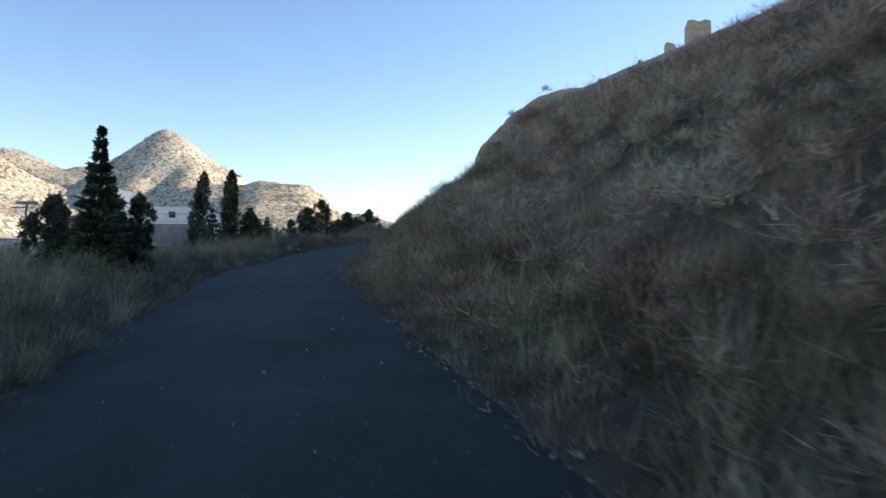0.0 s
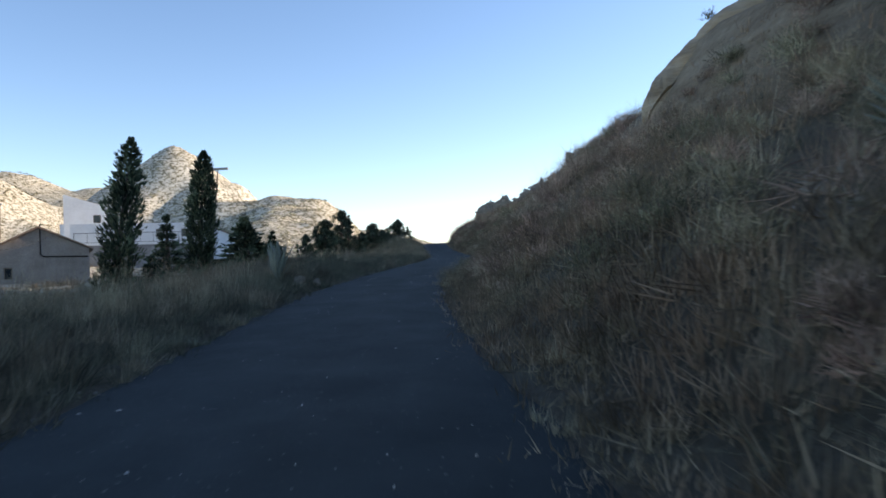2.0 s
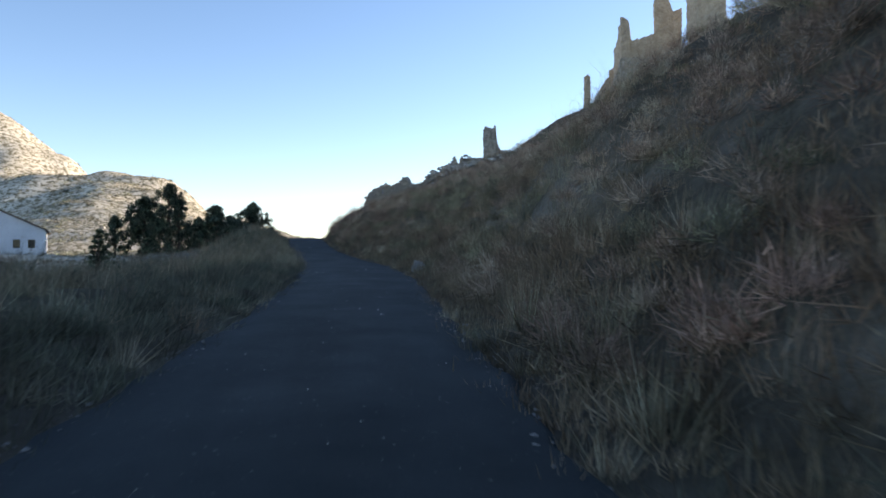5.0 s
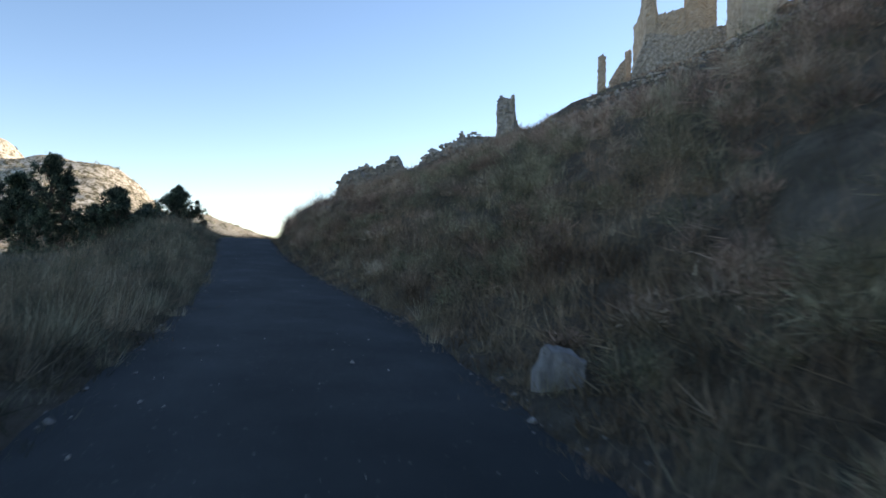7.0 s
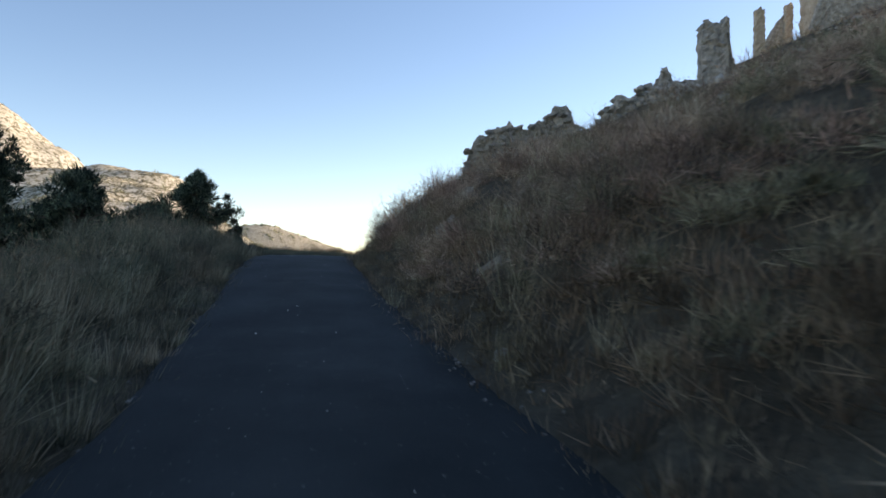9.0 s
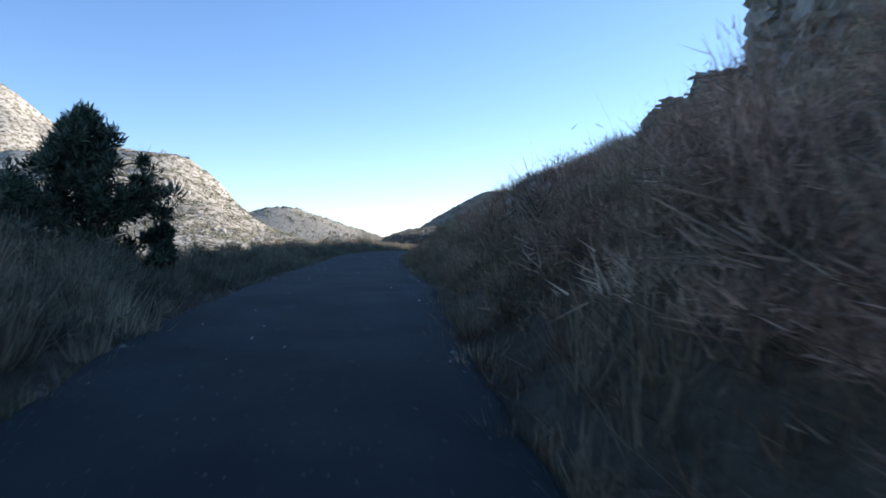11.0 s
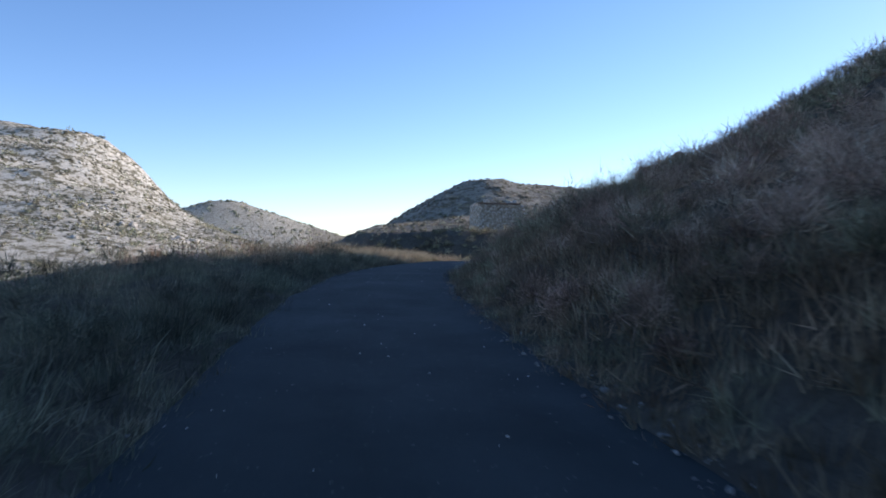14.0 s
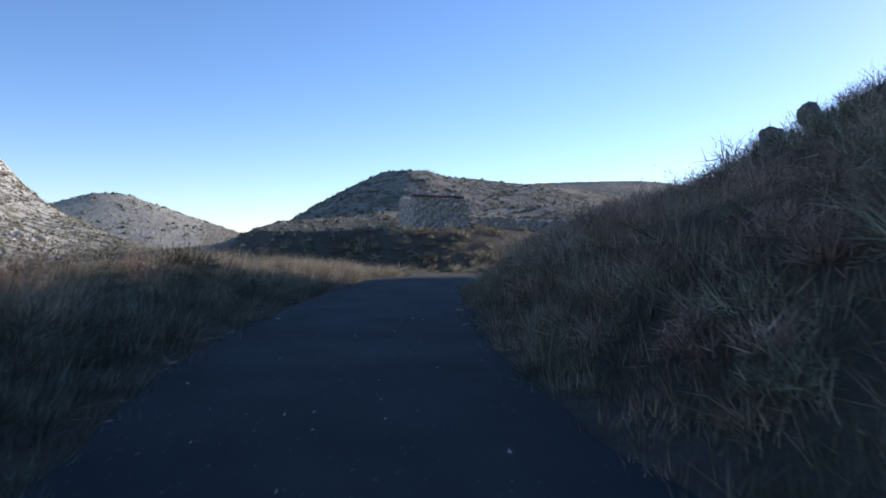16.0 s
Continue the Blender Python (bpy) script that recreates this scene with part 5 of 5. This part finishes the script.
def flat_house(x, y, z, turn, wide, deep, tall, tall2, label, holes=(), rail=None, base=None):
    """A block with a roof that falls from tall at its left to tall2 at its right."""
    h = root("house", x, y, z, turn, label, "house", "houses")
    low = min(tall, tall2)
    bm = bmesh.new()
    wall_with_openings(bm, -wide / 2, wide / 2, -2 if not base else base, low - .01, 0, .3, list(holes))
    part("front_wall", bm, mat_white, h)
    bm = bmesh.new()
    vs = [bm.verts.new(c) for c in ((-wide / 2, 0, low), (wide / 2, 0, low), (wide / 2, 0, tall2 + .01), (-wide / 2, 0, tall + .01))]
    vb = [bm.verts.new((v.co.x, .3, v.co.z)) for v in vs]
    bm.faces.new(vs)
    bm.faces.new(vb[::-1])
    for k in range(4):
        bm.faces.new((vs[k], vb[k], vb[(k + 1) % 4], vs[(k + 1) % 4]))
    part("parapet", bm, mat_white, h)
    for xa, xb, t in ((-wide / 2, -wide / 2 + .3, tall), (wide / 2 - .3, wide / 2, tall2)):
        bm = bmesh.new()
        box(bm, xa, xb, .3, deep, -2, t - .02)
        part("side_wall", bm, mat_white, h)
    bm = bmesh.new()
    box(bm, -wide / 2 + .3, wide / 2 - .3, deep - .3, deep, -2, low - .02)
    part("back_wall", bm, mat_white, h)
    bm = bmesh.new()
    box(bm, -wide / 2 + .3, wide / 2 - .3, .3, deep - .3, low - .35, low - .15)
    part("roof", bm, mat_greywall, h, "flat grey roof")
    for x0, x1, z0, z1 in holes:
        window(h, x0, x1, z0, z1, 0)
    if base:
        bm = bmesh.new()
        box(bm, -wide / 2 - .05, wide / 2 + .05, -.04, .26, -2.2, base)
        part("base_wall", bm, mat_greywall, h, "grey block plinth")
    if rail:
        bm = bmesh.new()
        x0, x1, z0, z1 = rail
        for a in ((x0, x1, z1 - .07, z1), (x0, x1, z0, z0 + .05), (x0, x0 + .07, z0 + .05, z1 - .07), (x1 - .07, x1, z0 + .05, z1 - .07)):
            box(bm, a[0], a[1], -.35, -.3, a[2], a[3])
        for xx in np.arange(x0 + 1.2, x1, 1.2):
            box(bm, xx, xx + .04, -.34, -.31, z0 + .05, z1 - .07)
        part("railing", bm, mat_steel, h, "dark steel terrace railing")
    return h


gabled(-32.2, 65.4, 1.6, 30, 6.0, 8, 2.9, 4.35, mat_shedwall, mat_tile, "grey plastered shed with a low tiled gable roof", [(-2.2, -1.7, .9, 1.7)], None, .48, "shed", True)
flat_house(-39.8, 86.6, 5.4, 26, 4.6, 7, 5.4, 4.0, "tall white house with a sloping roof edge", [(.3, 1.0, 2.6, 3.4)])
flat_house(-36.0, 88.0, 5.0, 22, 13.4, 8, 2.9, 2.9, "long low white building with a railed terrace", [(2.0, 2.8, 1.5, 2.3), (4.4, 5.2, 1.5, 2.3)], (-5.5, 4.5, 1.0, 2.0), .75)
gabled(-34.0, 111.4, 4.2, 18, 7.6, 9, 1.9, 5.0, mat_white, mat_tile, "white barn with a brown tiled roof", [(1.2, 1.8, .2, 1.0), (2.4, 3.0, .2, 1.0)], None, .12, "barn")


# ---- ruins ----
def ruin_slab(parent, name, outline, thick, mat, seed, at=(0, 0, 0), turn=0, label="", cell=.45, low=-1.2):
    """A broken wall: an outline in x and z, filled on a grid, jittered and given thickness."""
    r = np.random.RandomState(seed)
    xs = [p[0] for p in outline]
    x0, x1 = min(xs), max(xs)
    n = max(2, int((x1 - x0) / cell))
    edge = np.linspace(x0, x1, n + 1)
    tops_x, tops_z = zip(*outline)
    bm = bmesh.new()
    cols = []
    for i, x in enumerate(edge):
        top = np.interp(x, tops_x, tops_z) + r.normal(0, .09)
        zs = np.linspace(low, max(top, low + .3), max(3, int((top - low) / cell)) + 1)
        cols.append([(x, z) for z in zs])
    m = max(len(c) for c in cols)
    grid_f, grid_b = [], []
    for c in cols:
        zz = np.interp(np.linspace(0, 1, m), np.linspace(0, 1, len(c)), [q[1] for q in c])
        jx, jy = r.normal(0, .035, m), r.normal(0, .05, m)
        x = c[0][0]
        grid_f.append([bm.verts.new((x + a, b, z)) for a, b, z in zip(jx, jy, zz)])
        grid_b.append([bm.verts.new((x + a, thick + b, z + .04)) for a, b, z in zip(jx, r.normal(0, .05, m), zz)])
    for i in range(n):
        for k in range(m - 1):
            bm.faces.new((grid_f[i][k], grid_f[i + 1][k], grid_f[i + 1][k + 1], grid_f[i][k + 1]))
            bm.faces.new((grid_b[i][k], grid_b[i][k + 1], grid_b[i + 1][k + 1], grid_b[i + 1][k]))
        bm.faces.new((grid_f[i][-1], grid_f[i + 1][-1], grid_b[i + 1][-1], grid_b[i][-1]))
    for c_f, c_b in ((grid_f[0], grid_b[0]), (grid_f[-1], grid_b[-1])):
        for k in range(m - 1):
            bm.faces.new((c_f[k], c_f[k + 1], c_b[k + 1], c_b[k]))
    ob = part(name, bm, mat, parent, label)
    ob.matrix_basis = pose(*at, 0, 0, turn)
    return ob


castle = root("ruined_house", 39.0, 139.5, 33.1, -10, "roofless ruined stone house on the ridge", "ruin", "ruins")
ruin_slab(castle, "left_wall", [(0, 5.8), (.3, 6.0), (1.2, 5.2), (1.35, 2.6), (2.8, 3.0), (4.7, 3.7)], .7, mat_render, 1, cell=.22, low=-7)
ruin_slab(castle, "gable_end", [(0, 5.9), (1.2, 5.2), (3.2, 3.4), (5, 3.0)], .6, mat_render, 2, (.75, .72, 0), 88, low=-7)
ruin_slab(castle, "tall_wall", [(4.7, 8.2), (5.0, 8.9), (6.2, 8.6), (6.9, 7.8), (7.1, 6.6), (8.4, 7.2)], .7, mat_render, 4, cell=.22, low=-7)
ruin_slab(castle, "low_wall", [(12.8, 6.0), (14, 5.4), (17, 5.0), (20, 4.8)], .6, mat_masonry, 5, cell=.3, low=-7)
ruin_slab(castle, "terrace_wall", [(-2.0, -4.5), (-1.4, -2.4), (-.8, -.8), (-.5, .3), (.2, .5), (3, .3), (8, 1.7), (14, 3.1), (19, 3.5)], .5, mat_masonry, 3, (0, -1.6, -.6), cell=.3, low=-7)
castle.scale = (1.075, 1.075, 1.075)
tower = root("ruined_tower", 47.7, 130.9, 32.0, -10, "square ruined tower of pale masonry", "tower", "ruins")
for k, (at, turn, wid) in enumerate((((-2.0, -2, 0), 0, 4.0), ((2.0, -1.4, 0), 90, 3.4), ((-1.4, -1.4, 0), 90, 3.4), ((-1.4, 1.4, 0), 0, 2.8))):
    ruin_slab(tower, "wall", [(0, 11.6), (wid * .3, 12.0), (wid * .45, 11.2), (wid * .7, 11.9), (wid, 11.4)], .6, mat_render, 10 + k, at, turn)
for x, y, wide, top, seed, label in ((36.05, 145.5, .95, 32.3, 21, "thin leaning stone pillar on the ridge"), (41.7, 149.2, .75, 34.6, 22, "broken stone pillar beside rubble")):
    p = root("ruined_pillar", x, y, None, -12, label, "ruin", "ruins")
    tall = top_to(x, y, top)
    ruin_slab(p, "shaft", [(-wide / 2, tall - .3), (0, tall), (wide / 2, tall - .25)], .7, mat_render, seed, cell=.2)
    if seed == 22:
        ruin_slab(p, "rubble_wall", [(-2.4, tall - 4.4), (-1.4, tall - 2.7), (-.6, tall - 1.3), (0, tall - 1.0), (.4, tall - 3), (.9, tall - 4.6)], .7, mat_masonry, 23, (0, .8, 0), cell=.25)


def stone_ruin(x, y, turn, top, shape, seed, label, stones_on=26):
    """A wall whose highest point stands at the height top, with loose stones on its edge."""
    r = np.random.RandomState(seed)
    w = root("ruined_wall", x, y, None, turn, label, "ruin", "ruins")
    rise = top_to(x, y, top) - max(q[1] for q in shape)
    shape = [(a, b + rise) for a, b in shape]
    ruin_slab(w, "wall", shape, .7, mat_masonry, seed, cell=.16)
    px, pz = zip(*shape)
    zz = max(-.2, min(pz) - .6)
    while zz < max(pz) and seed != 31:
        xx = px[0] + r.uniform(0, .15)
        while xx < px[-1]:
            half = r.uniform(.1, .22)
            if zz < np.interp(xx + half, px, pz) + .05:
                st = link("stone", STONES[r.randint(6)], w)
                st.matrix_basis = pose(xx + half, .0 + r.normal(0, .06), zz, r.normal(0, 8), r.normal(0, 10), r.uniform(0, 360)) @ Matrix.Diagonal((half * 1.5, half * 1.3, r.uniform(.14, .22), 1))
            xx += half * 2.1
        zz += .2
    for k in range(stones_on):
        xx = r.uniform(px[0], px[-1])
        s = r.uniform(.08, .2)
        st = link("stone", STONES[r.randint(6)], w)
        st.matrix_basis = pose(xx, .35 + r.normal(0, .15), np.interp(xx, px, pz) + s * .25, 0, 0, r.uniform(0, 360)) @ Matrix.Diagonal((s * 1.3, s, s, 1))
    return w


STONES = [rock_mesh("stone", mat_masonry, 300 + k, .8, 1) for k in range(6)]
stone_ruin(11.5, 108.8, -8, 16.5, [(-.62, 2.75), (-.45, 2.95), (.15, 2.85), (.52, 3.05), (.55, 2.2), (.6, 1.5), (.85, .9), (1.5, .3)], 31, "tall lone stub of a stone wall", 8)
stone_ruin(7.2, 104.4, -14, 12.7, [(-2.0, .2), (-1.2, .9), (-.3, 1.6), (-.1, 2.0), (.2, 1.4), (1.6, 1.5), (3.2, 1.0)], 32, "broken low stone wall with loose courses")
stone_ruin(5.2, 103.6, -16, 11.3, [(-1.2, .3), (-.8, 1.0), (-.3, 1.5), (.2, 1.3), (.5, .7), (.8, .3)], 35, "rounded heap of wall rubble on the slope")
stone_ruin(2.0, 102.4, -20, 10.5, [(-2.6, 1.3), (-1.6, 1.8), (-.9, 1.6), (-.3, 1.9), (-.1, 2.3), (.5, 2.4), (.7, 1.8), (2.4, 1.0)], 33, "jagged remains of a rubble wall on the bank")
stone_ruin(-.3, 100.6, -20, 9.2, [(-1.2, .6), (-.9, 1.6), (-.6, 2.1), (.3, 2.2), (.6, 1.7), (1.8, 1.7), (2.2, 1.3)], 34, "stump of a rubble wall above the lane")


# the hut beyond the bend
hut = root("ruined_hut", 9.75, 182.6, None, 4, "roofless rubble stone hut on a terrace", "ruin", "ruins")
ruin_slab(hut, "front_wall", [(-2.0, 2.35), (2.0, 2.3), (2.6, .1)], .45, mat_hutstone, 41, cell=.25)
ruin_slab(hut, "side_wall", [(0, 2.3), (1.4, 2.7), (3, 2.5)], .45, mat_hutstone, 42, (2.1, .4, 0), 88, cell=.3)
ruin_slab(hut, "gable_wall", [(0, 2.3), (3, 2.2)], .45, mat_hutstone, 43, (-1.6, .4, 0), 88, cell=.3)
ruin_slab(hut, "back_wall", [(0, 2.4), (2.0, 3.0), (3.9, 2.2)], .4, mat_hutstone, 44, (-1.9, 3.4, 0), 0, cell=.3)
bm = bmesh.new()
box(bm, -2.05, 1.95, -.08, .5, 2.36, 2.5, .03)
part("lintel", bm, mat_tile, hut, "dark flat capping along the wall top")
for xx, hh in ((-1.6, .28), (.6, .2), (1.3, .25)):
    bm = bmesh.new()
    box(bm, xx, xx + .35, .05, .4, 2.5, 2.52 + hh, .04)
    part("cap_stone", bm, mat_stone, hut, "pale stone on the wall top")
for k in range(7):
    bm = bmesh.new()
    box(bm, 2.0 + k * .17, 2.26 + k * .17, -.06, .42, 2.1 - k * .33, 2.32 - k * .33, .05)
    part("edge_stone", bm, mat_stone, hut, "pale stone on the broken wall edge")
yard = root("yard_wall", 13.0, 184.0, None, 3, "low rubble yard wall beside the hut", "wall", "ruins")
ruin_slab(yard, "wall", [(-1, .9), (4, .8), (8, .7), (9.5, .3)], .45, mat_hutstone, 45, cell=.35)


# ---- dry stone wall above the lane, stone by stone ----
def dry_wall(x, y, turn, long, rows, label, seed, low=.0):
    r = np.random.RandomState(seed)
    w = root("dry_stone_wall", x, y, None, turn, label, "wall", "ruins")
    bm = bmesh.new()
    box(bm, 0, long, .22, .55, -1.2, rows * .15 * .55, .03)
    part("core", bm, mat_crag, w)
    for k in range(rows):
        xx = r.uniform(0, .15)
        while xx < long:
            half = r.uniform(.1, .24)
            top = (.72 - .14 * abs(math.sin(xx * 1.3 + seed))) * rows
            if k < top:
                st = link("stone", STONES[r.randint(6)], w)
                st.matrix_basis = pose(xx + half, .1 + r.normal(0, .03), k * .15 + low + r.normal(0, .012), r.normal(0, 5), r.normal(0, 5), r.choice([0, 180]) + r.normal(0, 8)) @ Matrix.Diagonal((half * 1.5, .3, .135, 1))
            xx += half * 2
    return w


def coursed_wall(x, y, z, turn, tops, row, long, label, seed, core_mat, pieces):
    """A rubble wall face of separate stones in rough courses; tops: pairs of place along it and height."""
    r = np.random.RandomState(seed)
    w = root("rubble_wall", x, y, z, turn, label, "wall", "ruins")
    px, pz = zip(*tops)
    ruin_slab(w, "core", [(a, b - .08) for a, b in tops], .5, core_mat, seed, (0, .12, 0), 0, cell=.25, low=-.9)
    k, zz = 0, -.3
    while zz < max(pz):
        xx = r.uniform(-.1, .1)
        while xx < px[-1]:
            half = r.uniform(*long)
            if zz < np.interp(xx + half, px, pz) - .02 and k < 300:
                st = link("stone", pieces[r.randint(6)], w)
                st.matrix_basis = pose(xx + half, .08 + r.normal(0, .035), zz + r.normal(0, row * (.12 if row > .14 else .35)), r.normal(0, 6 if row > .14 else 25), r.normal(0, 6 if row > .14 else 30), r.choice([0, 180]) + r.normal(0, 9)) @ Matrix.Diagonal((half * 1.45, r.uniform(.1, .22) * (1 if row > .14 else .7), row * r.uniform(.5, .9), 1))
                k += 1
            xx += half * 2.1
        zz += row
    return w


PALE_STONES = [rock_mesh("stone", (mat_stone, mat_boulder, mat_stone, mat_crag, mat_masonry, mat_boulder)[k], 320 + k, .9, 1) for k in range(6)]
coursed_wall(3.3, 117.4, 8.95, -64, [(0, 1.3), (.5, 1.6), (1.1, 1.95), (1.7, 1.85), (2.2, 1.95), (2.25, 2.3), (3.0, 2.5), (3.5, 2.35), (5.2, 2.6)], .15, (.11, .24), "grey dry stone wall remains above the lane", 51, mat_crag, STONES)
coursed_wall(-3.0, 107.75, 6.2, -22, [(0, .75), (.2, 1.1), (.5, 1.2), (.8, 1.0), (1.05, 1.05), (1.25, .5)], .1, (.035, .11), "lumpy rubble face of pale stones in the bank", 52, mat_crag, PALE_STONES)
coursed_wall(-1.5, 106.3, 6.4, -30, [(0, .5), (.4, .9), (.9, 1.1), (1.4, .9), (1.9, .4)], .12, (.04, .12), "second lumpy rubble face lower in the bank", 54, mat_crag, PALE_STONES)
dry_wall(8.4, 108.5, -8, 3.2, 16, "coursed rubble footing of the ruined wall stub", 53)
